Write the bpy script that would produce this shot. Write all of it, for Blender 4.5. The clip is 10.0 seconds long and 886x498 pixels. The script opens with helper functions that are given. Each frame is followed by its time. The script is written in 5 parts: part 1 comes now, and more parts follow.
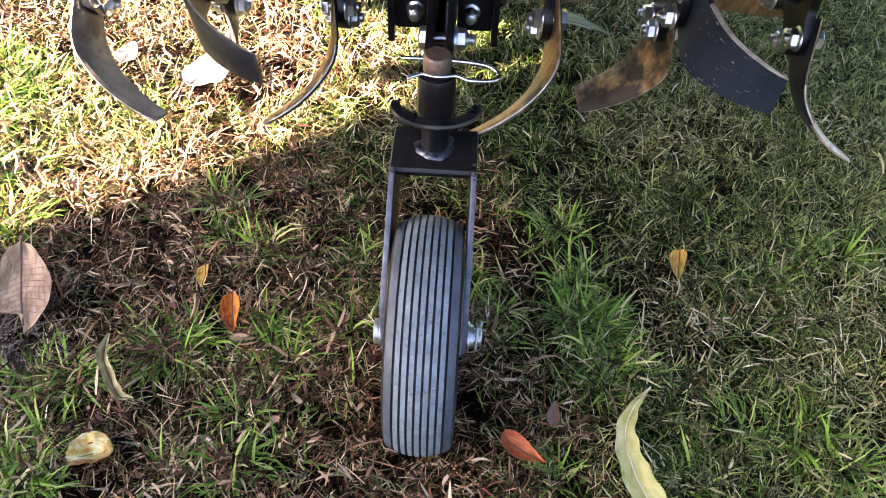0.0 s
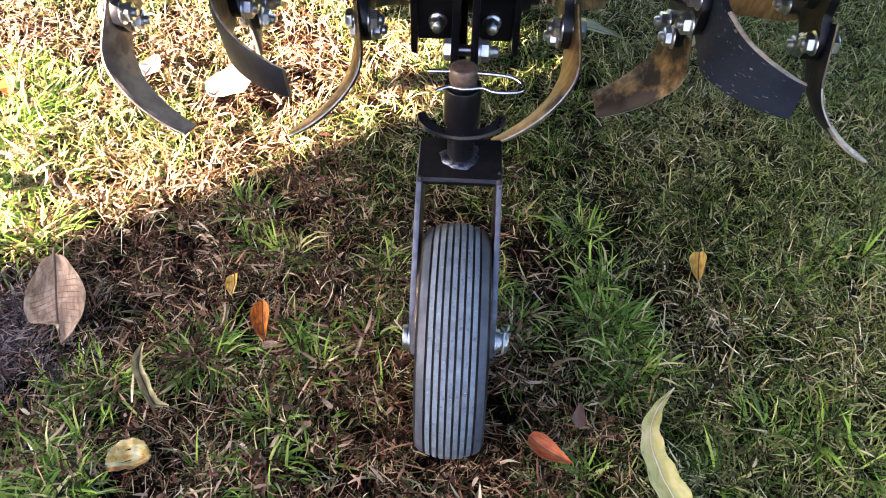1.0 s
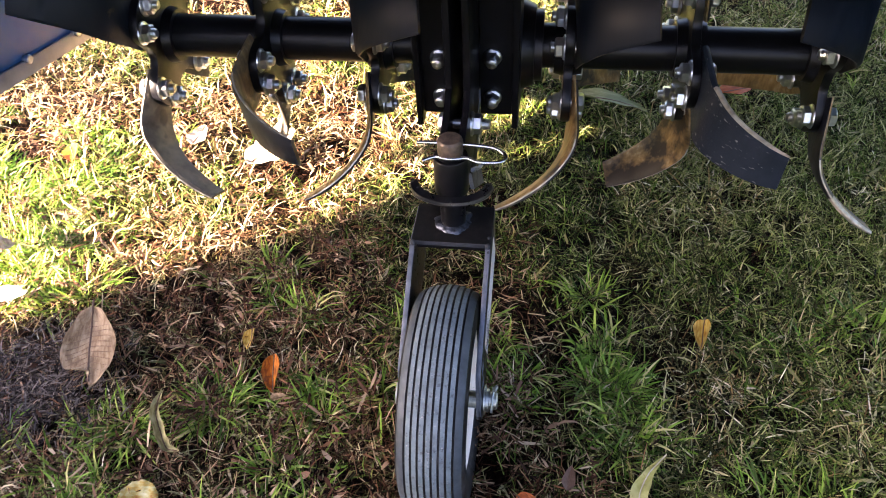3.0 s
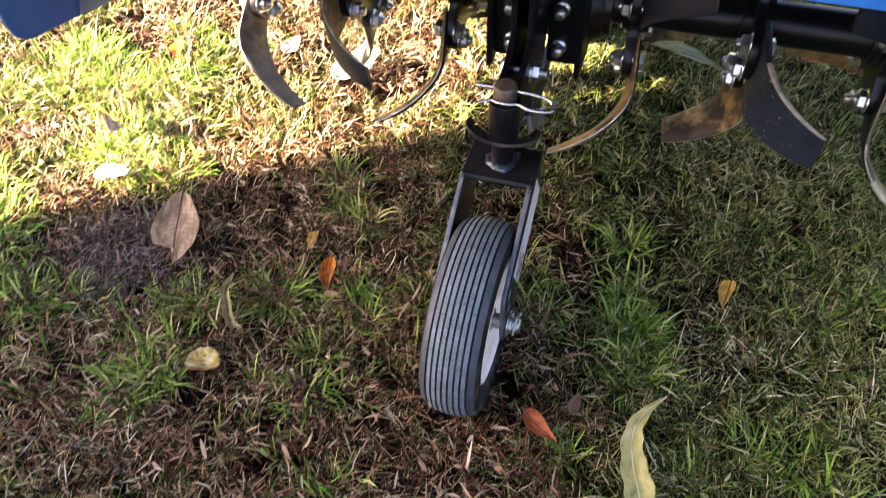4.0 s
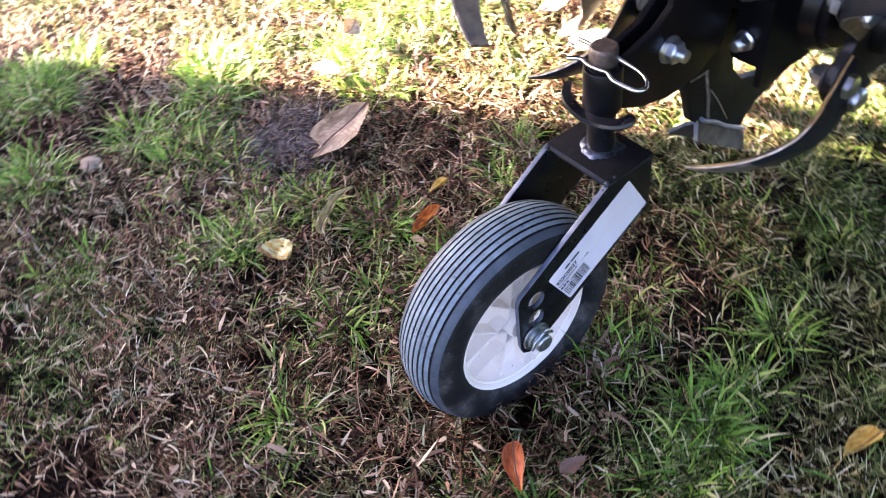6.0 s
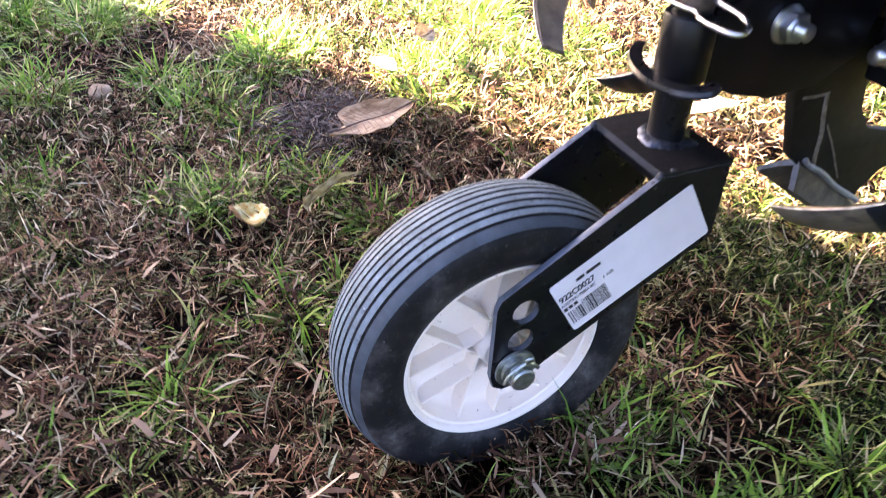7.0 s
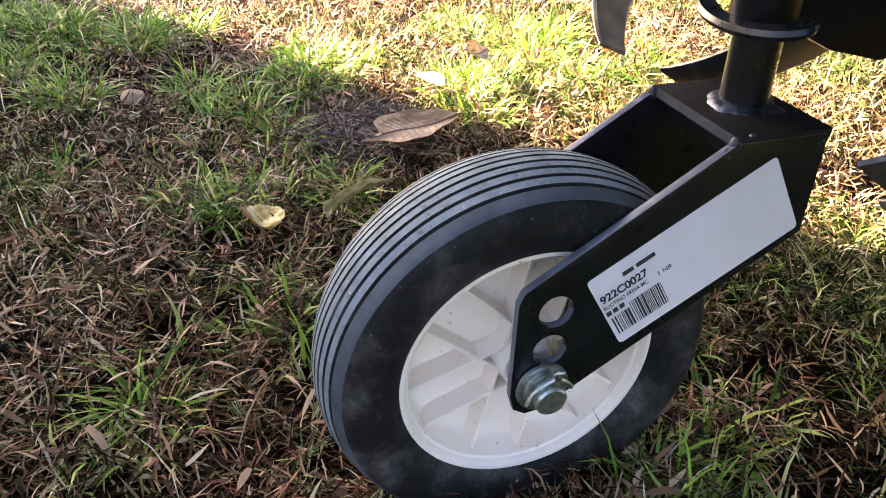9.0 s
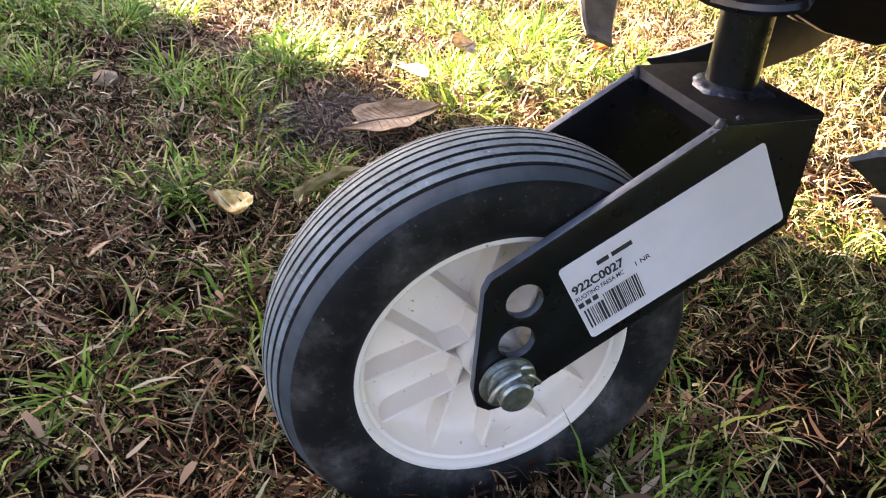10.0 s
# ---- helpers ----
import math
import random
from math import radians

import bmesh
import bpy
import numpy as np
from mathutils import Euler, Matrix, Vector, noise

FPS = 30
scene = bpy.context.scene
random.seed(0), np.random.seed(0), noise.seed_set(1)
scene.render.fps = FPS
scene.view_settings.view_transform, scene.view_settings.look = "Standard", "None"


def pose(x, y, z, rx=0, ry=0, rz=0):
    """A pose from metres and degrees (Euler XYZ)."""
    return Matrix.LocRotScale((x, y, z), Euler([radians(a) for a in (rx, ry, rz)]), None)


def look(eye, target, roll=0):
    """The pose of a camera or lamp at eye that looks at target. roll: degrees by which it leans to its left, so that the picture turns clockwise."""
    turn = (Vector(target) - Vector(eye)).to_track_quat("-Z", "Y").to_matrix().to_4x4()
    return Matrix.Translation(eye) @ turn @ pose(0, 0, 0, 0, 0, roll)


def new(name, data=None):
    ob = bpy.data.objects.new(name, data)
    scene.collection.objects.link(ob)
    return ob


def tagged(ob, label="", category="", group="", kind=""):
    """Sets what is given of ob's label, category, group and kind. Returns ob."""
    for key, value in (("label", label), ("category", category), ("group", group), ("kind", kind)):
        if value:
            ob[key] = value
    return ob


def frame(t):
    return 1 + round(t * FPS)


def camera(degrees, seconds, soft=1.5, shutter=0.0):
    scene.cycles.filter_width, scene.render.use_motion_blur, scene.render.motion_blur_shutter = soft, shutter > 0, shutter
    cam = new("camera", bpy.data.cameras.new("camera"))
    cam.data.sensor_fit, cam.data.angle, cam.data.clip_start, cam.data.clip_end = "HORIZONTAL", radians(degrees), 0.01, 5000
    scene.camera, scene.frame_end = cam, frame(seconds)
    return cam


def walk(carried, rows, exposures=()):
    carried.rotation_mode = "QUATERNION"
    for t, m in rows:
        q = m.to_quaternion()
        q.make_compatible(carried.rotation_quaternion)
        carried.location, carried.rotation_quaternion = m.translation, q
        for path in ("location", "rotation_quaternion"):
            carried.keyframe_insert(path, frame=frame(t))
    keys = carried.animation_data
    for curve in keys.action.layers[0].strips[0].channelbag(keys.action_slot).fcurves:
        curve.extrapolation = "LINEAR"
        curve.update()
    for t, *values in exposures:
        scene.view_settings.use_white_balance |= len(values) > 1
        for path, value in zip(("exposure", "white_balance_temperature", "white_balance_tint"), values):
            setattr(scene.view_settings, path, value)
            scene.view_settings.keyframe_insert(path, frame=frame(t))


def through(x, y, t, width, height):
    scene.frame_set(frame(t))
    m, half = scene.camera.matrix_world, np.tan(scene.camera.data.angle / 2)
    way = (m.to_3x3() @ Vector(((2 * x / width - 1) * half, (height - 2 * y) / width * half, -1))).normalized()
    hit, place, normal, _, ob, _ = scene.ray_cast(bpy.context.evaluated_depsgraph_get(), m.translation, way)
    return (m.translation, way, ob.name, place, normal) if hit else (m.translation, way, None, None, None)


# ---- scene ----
EXPOSURE, SUN, SKY = 4.70, 5.0, 0.0255
cam = camera(59.3, 10.0, soft=1.0, shutter=0.35)
PATH = [
    (0, (0.021, -0.376, 0.621), (-0.004, 0.921, -0.902), 2.6),
    (0.5, (0.014, -0.382, 0.624), (-0.019, 0.899, -0.911), 1.7),
    (1, (0.005, -0.382, 0.636), (-0.04, 0.914, -0.887), 1.1),
    (1.5, (0.004, -0.38, 0.635), (-0.055, 0.928, -0.877), 0.8),
    (2, (0.01, -0.382, 0.635), (-0.072, 0.95, -0.855), 0.2),
    (2.5, (0.04, -0.391, 0.639), (-0.115, 1.004, -0.786), -2.3),
    (2.7, (0.056, -0.394, 0.645), (-0.133, 1.016, -0.76), -3.1),
    (3.8, (0.123, -0.43, 0.707), (-0.281, 0.847, -0.779), -2.6),
    (4, (0.126, -0.435, 0.717), (-0.3, 0.77, -0.821), -2.9),
    (4.5, (0.15, -0.428, 0.695), (-0.371, 0.689, -0.88), -5.9),
    (5, (0.258, -0.406, 0.652), (-0.536, 0.678, -0.83), -2.4),
    (5.5, (0.301, -0.351, 0.634), (-0.588, 0.571, -0.903), -6.3),
    (6, (0.341, -0.251, 0.587), (-0.864, 0.452, -0.846), -10.1),
    (6.2, (0.356, -0.224, 0.563), (-0.938, 0.465, -0.798), -5.1),
    (7.3, (0.306, -0.171, 0.356), (-1.156, 0.502, -0.83), 2.2),
    (7.5, (0.303, -0.16, 0.343), (-1.145, 0.528, -0.853), 3.2),
    (8, (0.288, -0.152, 0.335), (-1.279, 0.437, -0.759), 2.4),
    (8.5, (0.29, -0.142, 0.327), (-1.335, 0.392, -0.711), 1.4),
    (9, (0.285, -0.138, 0.316), (-1.32, 0.418, -0.74), 1.5),
    (9.5, (0.28, -0.128, 0.307), (-1.342, 0.431, -0.722), 2.3),
    (10, (0.274, -0.122, 0.295), (-1.329, 0.464, -0.747), 3.8),
]
GAINS = ((0, 0.40, 6020, 25), (1, 0.34, 6020, 26), (2, 0.30, 6080, 26), (2.7, 0.17, 6330, 26), (3.8, 0.02, 6530, 28), (5, 0.22, 6030, 30), (5.5, 0.92, 5780, 31), (6.2, 0.62, 5780, 31), (7.5, 0.77, 6330, 29), (8, 0.43, 6480, 25), (8.6, 0.26, 6680, 24), (10, 0.26, 6780, 24))
walk(cam, [(t, look(eye, target, roll)) for t, eye, target, roll in PATH], [(t, EXPOSURE + gain, kelvin, tint) for t, gain, kelvin, tint in GAINS])

# ---------------------------------------------------------------- light
SUN_AZ = Vector((-0.84, -0.545, 0)).normalized()      # horizontal way to the sun
SUN_EL = radians(22.3)
to_sun = Vector((SUN_AZ.x * math.cos(SUN_EL), SUN_AZ.y * math.cos(SUN_EL), math.sin(SUN_EL)))
world = bpy.data.worlds.new("sky")
scene.world = world
world.use_nodes = True
wt = world.node_tree
sky = wt.nodes.new("ShaderNodeTexSky")
sky.sky_type = "NISHITA"
sky.sun_disc = False
sky.air_density, sky.dust_density, sky.ozone_density = 0.8, 3.0, 0.5
sky.sun_elevation = SUN_EL
sky.sun_rotation = math.atan2(to_sun.x, to_sun.y)
wt.nodes["Background"].inputs["Strength"].default_value = SKY
wt.links.new(sky.outputs[0], wt.nodes["Background"].inputs["Color"])
sun_data = bpy.data.lights.new("sun", "SUN")
sun_data.energy, sun_data.angle, sun_data.color = SUN, radians(0.55), (1.0, 0.82, 0.59)
sun = new("sun", sun_data)
sun.matrix_world = Matrix.Translation((-3, -3, 4)) @ to_sun.to_track_quat("Z", "Y").to_matrix().to_4x4()


# ---------------------------------------------------------------- materials
def material(name, rough=0.5, metal=0.0, spec=0.5):
    m = bpy.data.materials.new(name)
    m.use_nodes = True
    b = m.node_tree.nodes["Principled BSDF"]
    b.inputs["Roughness"].default_value = rough
    b.inputs["Metallic"].default_value = metal
    b.inputs["Specular IOR Level"].default_value = spec
    return m, m.node_tree, b


def node(nt, kind, **values):
    n = nt.nodes.new(kind)
    for key, value in values.items():
        if key in n.inputs:
            n.inputs[key].default_value = value
    return n


def ramp(nt, source, stops):
    r = nt.nodes.new("ShaderNodeValToRGB")
    cr = r.color_ramp
    while len(cr.elements) < len(stops):
        cr.elements.new(0.5)
    for e, (p, c) in zip(cr.elements, stops):
        e.position = p
        e.color = (*c, 1) if len(c) == 3 else c
    nt.links.new(source, r.inputs["Fac"])
    return r.outputs["Color"]


def noise_of(nt, scale, detail=4.0, rough=0.55, coords="Object", stretch=None):
    tc = nt.nodes.new("ShaderNodeTexCoord")
    out = tc.outputs[coords]
    if stretch:
        mp = nt.nodes.new("ShaderNodeMapping")
        mp.inputs["Scale"].default_value = stretch
        nt.links.new(out, mp.inputs["Vector"])
        out = mp.outputs["Vector"]
    n = nt.nodes.new("ShaderNodeTexNoise")
    n.inputs["Scale"].default_value = scale
    n.inputs["Detail"].default_value = detail
    n.inputs["Roughness"].default_value = rough
    nt.links.new(out, n.inputs["Vector"])
    return n.outputs["Fac"]


def mixed(nt, fac, a, b, blend="MIX"):
    mx = nt.nodes.new("ShaderNodeMix")
    mx.data_type, mx.blend_type = "RGBA", blend
    for sock, v in (("Factor", fac), ("A", a), ("B", b)):
        target = [i for i in mx.inputs if i.name == sock and i.type in ("RGBA", "VALUE")]
        target = target[0] if sock == "Factor" else [i for i in target if i.type == "RGBA"][0]
        if isinstance(v, (int, float)):
            target.default_value = v
        elif isinstance(v, tuple):
            target.default_value = (*v, 1)
        else:
            nt.links.new(v, target)
    return [o for o in mx.outputs if o.type == "RGBA"][0]


def bump(nt, b, height, strength, distance):
    n = node(nt, "ShaderNodeBump", Strength=strength, Distance=distance)
    nt.links.new(height, n.inputs["Height"])
    nt.links.new(n.outputs[0], b.inputs["Normal"])


def speckled(name, dark, light, scale, rough, metal=0.0, spec=0.5, grain=0.2, depth=0.0006, lo=0.35, hi=0.65, rough2=None, fine=900):
    """Two tones in cloudy patches, with a fine relief."""
    m, nt, b = material(name, rough, metal, spec)
    n = noise_of(nt, scale, 6, 0.6)
    nt.links.new(ramp(nt, n, [(lo, dark), (hi, light)]), b.inputs["Base Color"])
    if rough2 is not None:
        r = nt.nodes.new("ShaderNodeMapRange")
        r.inputs["To Min"].default_value, r.inputs["To Max"].default_value = rough, rough2
        nt.links.new(noise_of(nt, scale * 2.3, 5), r.inputs["Value"])
        nt.links.new(r.outputs[0], b.inputs["Roughness"])
    bump(nt, b, noise_of(nt, fine, 3), grain, depth)
    return m


M_BLACK = speckled("black_paint", (0.003, 0.003, 0.004), (0.006, 0.006, 0.008), 60, 0.26, 0, 0.26, 0.10, 0.0004, rough2=0.42)
M_GLOSS = speckled("glossy_black_paint", (0.003, 0.003, 0.004), (0.006, 0.0065, 0.009), 60, 0.22, 0, 0.34, 0.10, 0.0004, rough2=0.36)
M_GLOSS.node_tree.nodes["Principled BSDF"].inputs["Coat Weight"].default_value = 0.2
M_GLOSS.node_tree.nodes["Principled BSDF"].inputs["Coat Roughness"].default_value = 0.18
M_BLACK_DUSTY = speckled("dusty_black_paint", (0.0035, 0.0035, 0.004), (0.022, 0.020, 0.018), 110, 0.42, 0, 0.30, 0.25, 0.0005, 0.52, 0.9, 0.65)
# two fork edge tones with the sky's reflection put into the colour
M_EDGE_SHEEN = speckled("sky_sheen_edge", (0.050, 0.060, 0.080), (0.135, 0.155, 0.195), 90, 0.34, 0.1, 0.6, 0.15, 0.0004, 0.3, 0.7, 0.5)
M_FAINT_SHEEN = speckled("faint_sky_sheen", (0.016, 0.019, 0.025), (0.050, 0.057, 0.072), 110, 0.38, 0.1, 0.5, 0.2, 0.0004, 0.35, 0.7, 0.55)
M_ZINC_DULL = speckled("dull_zinc", (0.30, 0.33, 0.315), (0.62, 0.66, 0.63), 160, 0.3, 1.0, 0.5, 0.15, 0.0003, 0.35, 0.65, 0.5)
M_ZINC = speckled("zinc_plated_steel", (0.50, 0.52, 0.54), (0.74, 0.76, 0.78), 120, 0.26, 1.0, 0.5, 0.1, 0.0003, rough2=0.42)
M_WIRE = speckled("bright_wire", (0.62, 0.62, 0.62), (0.85, 0.85, 0.84), 150, 0.22, 1.0, 0.5, 0.08, 0.0002)
M_WELD = speckled("weld_metal", (0.018, 0.020, 0.026), (0.17, 0.19, 0.24), 160, 0.3, 0.9, 0.5, 0.6, 0.001, 0.3, 0.7, 0.5, 350)
M_WELD_DARK = speckled("painted_weld", (0.010, 0.011, 0.014), (0.06, 0.066, 0.080), 220, 0.35, 0.4, 0.5, 0.6, 0.001, 0.35, 0.7, 0.5, 350)
M_PLASTIC = speckled("white_plastic", (0.88, 0.765, 0.645), (0.95, 0.85, 0.745), 35, 0.38, 0, 0.5, 0.05, 0.0003, 0.3, 0.7, 0.5)
nt = M_PLASTIC.node_tree
b = nt.nodes["Principled BSDF"]
plain = b.inputs["Base Color"].links[0].from_socket
dirt = ramp(nt, noise_of(nt, 260, 4, 0.6), [(0.66, (0, 0, 0)), (0.74, (0.8, 0.8, 0.8))])
nt.links.new(mixed(nt, dirt, plain, (0.30, 0.21, 0.14)), b.inputs["Base Color"])
M_PAPER = speckled("label_paper", (0.72, 0.68, 0.715), (0.78, 0.735, 0.775), 40, 0.45, 0, 0.4, 0.05, 0.0002, rough2=0.6)
M_INK = speckled("ink", (0.015, 0.015, 0.018), (0.03, 0.03, 0.035), 300, 0.6)
M_BLUE = speckled("blue_paint", (0.012, 0.115, 0.40), (0.020, 0.16, 0.52), 12, 0.28, 0, 0.5, 0.06, 0.0004, rough2=0.42)
M_BLUE_DUSTY = speckled("dusty_blue_paint", (0.010, 0.085, 0.31), (0.034, 0.120, 0.285), 18, 0.42, 0, 0.5, 0.15, 0.0004, 0.35, 0.7, 0.7)
M_PALE = speckled("pale_metal_edge", (0.13, 0.16, 0.22), (0.20, 0.24, 0.31), 30, 0.45, 0.1, 0.5, 0.1, 0.0004)
# for the sheet added under the hood against bounced light
M_BLOCKER = speckled("bounce_blocker_black", (0.006, 0.0055, 0.005), (0.030, 0.025, 0.020), 25, 0.8, 0, 0.2, 0.5, 0.001)
M_CAP = speckled("rusty_rod_end", (0.07, 0.052, 0.042), (0.17, 0.125, 0.095), 140, 0.5, 0.5, 0.5, 0.3, 0.0005)


def dusted(m, scale, lo, hi, tone, amount=1.0, stretch=None):
    """Fine specks of another tone over a material."""
    nt = m.node_tree
    b = nt.nodes["Principled BSDF"]
    under = b.inputs["Base Color"].links[0].from_socket
    spots = ramp(nt, noise_of(nt, scale, 3, 0.6, stretch=stretch), [(lo, (0, 0, 0)), (hi, (amount, amount, amount))])
    nt.links.new(mixed(nt, spots, under, tone), b.inputs["Base Color"])


def tine_material(name, lo, hi, paint=(0.030, 0.027, 0.025), spec=0.5):
    m, nt, b = material(name, 0.38, 0.75, spec)
    wear = noise_of(nt, 22, 6, 0.62)
    fine = noise_of(nt, 160, 5, 0.6, stretch=(1, 1, 0.25))
    steel = ramp(nt, fine, [(0.3, (0.17, 0.105, 0.040)), (0.55, (0.34, 0.225, 0.095)), (0.75, (0.48, 0.38, 0.24))])
    fac = ramp(nt, wear, [(lo, (1, 1, 1)), (hi, (0, 0, 0))])
    nt.links.new(mixed(nt, fac, steel, paint), b.inputs["Base Color"])
    met = ramp(nt, wear, [(lo, (0.1, 0.1, 0.1)), (hi, (0.5, 0.5, 0.5))])
    nt.links.new(met, b.inputs["Metallic"])
    rr = nt.nodes.new("ShaderNodeMapRange")
    rr.inputs["To Min"].default_value, rr.inputs["To Max"].default_value = 0.36, 0.62
    nt.links.new(fine, rr.inputs["Value"])
    nt.links.new(rr.outputs[0], b.inputs["Roughness"])
    bump(nt, b, fine, 0.25, 0.0006)
    return m


M_TINE = tine_material("worn_tine_steel", 0.34, 0.50)
M_TINE_DARK = tine_material("painted_tine_steel", 0.66, 0.84, (0.011, 0.014, 0.021), 0.26)
M_TINE_MID = tine_material("half_worn_tine_steel", 0.44, 0.60)
M_TINE_BLOTCHED = tine_material("blotched_tine_steel", 0.47, 0.62, (0.024, 0.019, 0.014), 0.3)
M_TINE_GREY = speckled("dusty_grey_tine", (0.080, 0.066, 0.052), (0.205, 0.172, 0.128), 45, 0.5, 0.15, 0.4, 0.35, 0.0006, 0.34, 0.66, 0.7)
dusted(M_TINE_GREY, 30, 0.60, 0.70, (0.045, 0.038, 0.036), 0.8)
M_TINE_SCRATCHED = speckled("scratched_black_paint", (0.006, 0.0105, 0.018), (0.012, 0.018, 0.029), 40, 0.40, 0, 0.12, 0.3, 0.0005, 0.35, 0.65, 0.55)
dusted(M_TINE_SCRATCHED, 150, 0.64, 0.70, (0.20, 0.20, 0.20), 0.7, (0.6, 1, 2.2))
M_FOOT = speckled("weathered_grey_steel", (0.050, 0.043, 0.036), (0.145, 0.130, 0.110), 70, 0.55, 0.1, 0.4, 0.4, 0.0006, 0.35, 0.65, 0.7)
M_TINE_EDGE = speckled("bare_worn_edge", (0.20, 0.175, 0.13), (0.50, 0.465, 0.39), 90, 0.4, 0.3, 0.5, 0.2, 0.0004, 0.3, 0.6, 0.5)


def rubber_material():
    m, nt, b = material("grey_rubber", 0.55, 0, 0.16)
    dust = noise_of(nt, 26, 7, 0.7)
    fine = noise_of(nt, 420, 4, 0.6)
    base = ramp(nt, dust, [(0.38, (0.007, 0.007, 0.008)), (0.50, (0.014, 0.0135, 0.0135)), (0.60, (0.046, 0.043, 0.041)), (0.73, (0.13, 0.122, 0.114))])
    scuff = ramp(nt, noise_of(nt, 60, 5, 0.7, stretch=(1, 1, 6)), [(0.60, (0, 0, 0)), (0.70, (0.55, 0.55, 0.55))])
    base = mixed(nt, scuff, base, (0.045, 0.043, 0.042))
    specks = ramp(nt, fine, [(0.66, (0, 0, 0)), (0.74, (1, 1, 1))])
    nt.links.new(mixed(nt, specks, base, (0.11, 0.10, 0.095)), b.inputs["Base Color"])
    rr = nt.nodes.new("ShaderNodeMapRange")
    rr.inputs["To Min"].default_value, rr.inputs["To Max"].default_value = 0.42, 0.72
    nt.links.new(dust, rr.inputs["Value"])
    nt.links.new(rr.outputs[0], b.inputs["Roughness"])
    bump(nt, b, fine, 0.2, 0.0005)
    return m


M_RUBBER = rubber_material()
M_TREAD = speckled("worn_tread_rubber", (0.086, 0.114, 0.132), (0.165, 0.212, 0.240), 70, 0.6, 0, 0.4, 0.25, 0.0005, 0.3, 0.7, 0.8, 500)
M_SHOULDER = speckled("shoulder_rubber", (0.030, 0.039, 0.049), (0.070, 0.088, 0.106), 60, 0.42, 0, 0.4, 0.25, 0.0005, 0.3, 0.7, 0.7, 500)
dusted(M_TREAD, 330, 0.56, 0.68, (0.030, 0.034, 0.040), 0.55)
dusted(M_TREAD, 520, 0.64, 0.74, (0.34, 0.35, 0.36))


def blade_material(name, stops, rough=0.5, through=0.25, patch=None, patch_scale=3.0, spec=0.03):
    """One tone per blade, drifting over the lawn in patches, and letting light through."""
    m, nt, b = material(name, rough, 0, spec)
    g = nt.nodes.new("ShaderNodeNewGeometry")
    col = ramp(nt, g.outputs["Random Per Island"], stops)
    if patch:
        col = mixed(nt, ramp(nt, noise_of(nt, patch_scale, 3), [(0.40, (0, 0, 0)), (0.62, (0.75, 0.75, 0.75))]), col, ramp(nt, g.outputs["Random Per Island"], patch))
    nt.links.new(col, b.inputs["Base Color"])
    if through:
        tr = nt.nodes.new("ShaderNodeBsdfTranslucent")
        nt.links.new(col, tr.inputs["Color"])
        ms = nt.nodes.new("ShaderNodeMixShader")
        ms.inputs[0].default_value = through
        nt.links.new(b.outputs[0], ms.inputs[1])
        nt.links.new(tr.outputs[0], ms.inputs[2])
        nt.links.new(ms.outputs[0], nt.nodes["Material Output"].inputs["Surface"])
    return m


M_GREEN = blade_material("green_blades", [(0.0, (0.003, 0.007, 0.0015)), (0.36, (0.022, 0.046, 0.006)), (0.66, (0.100, 0.180, 0.026)), (0.88, (0.26, 0.33, 0.075)), (1.0, (0.56, 0.52, 0.25))], 0.55, 0.15, spec=0.04)
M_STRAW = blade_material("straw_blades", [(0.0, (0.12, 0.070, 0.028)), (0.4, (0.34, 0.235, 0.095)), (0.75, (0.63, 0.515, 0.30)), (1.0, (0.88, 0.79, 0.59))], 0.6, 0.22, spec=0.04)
M_DRY = blade_material("dry_blades", [(0.0, (0.008, 0.004, 0.0025)), (0.38, (0.060, 0.028, 0.0145)), (0.62, (0.175, 0.095, 0.050)), (0.83, (0.345, 0.230, 0.130)), (1.0, (0.60, 0.49, 0.31))], 0.55, 0.05,
                       [(0.0, (0.008, 0.0035, 0.002)), (0.38, (0.060, 0.0225, 0.011)), (0.65, (0.190, 0.081, 0.040)), (0.86, (0.345, 0.194, 0.104)), (1.0, (0.58, 0.44, 0.28))], 4.5, 0.04)
M_OLIVE = blade_material("olive_straw", [(0.0, (0.004, 0.004, 0.0015)), (0.38, (0.032, 0.033, 0.010)), (0.70, (0.108, 0.105, 0.037)), (0.88, (0.23, 0.212, 0.088)), (1.0, (0.50, 0.45, 0.25))], 0.6, 0.08, spec=0.03)
# lowest blades: shade deep in the mat put into their colour
M_GAP_SHADE = blade_material("gap_shade_blades", [(0.0, (0.0010, 0.0006, 0.0004)), (0.6, (0.0060, 0.0030, 0.0016)), (1.0, (0.046, 0.022, 0.012))], 0.7, 0.0, spec=0.03)


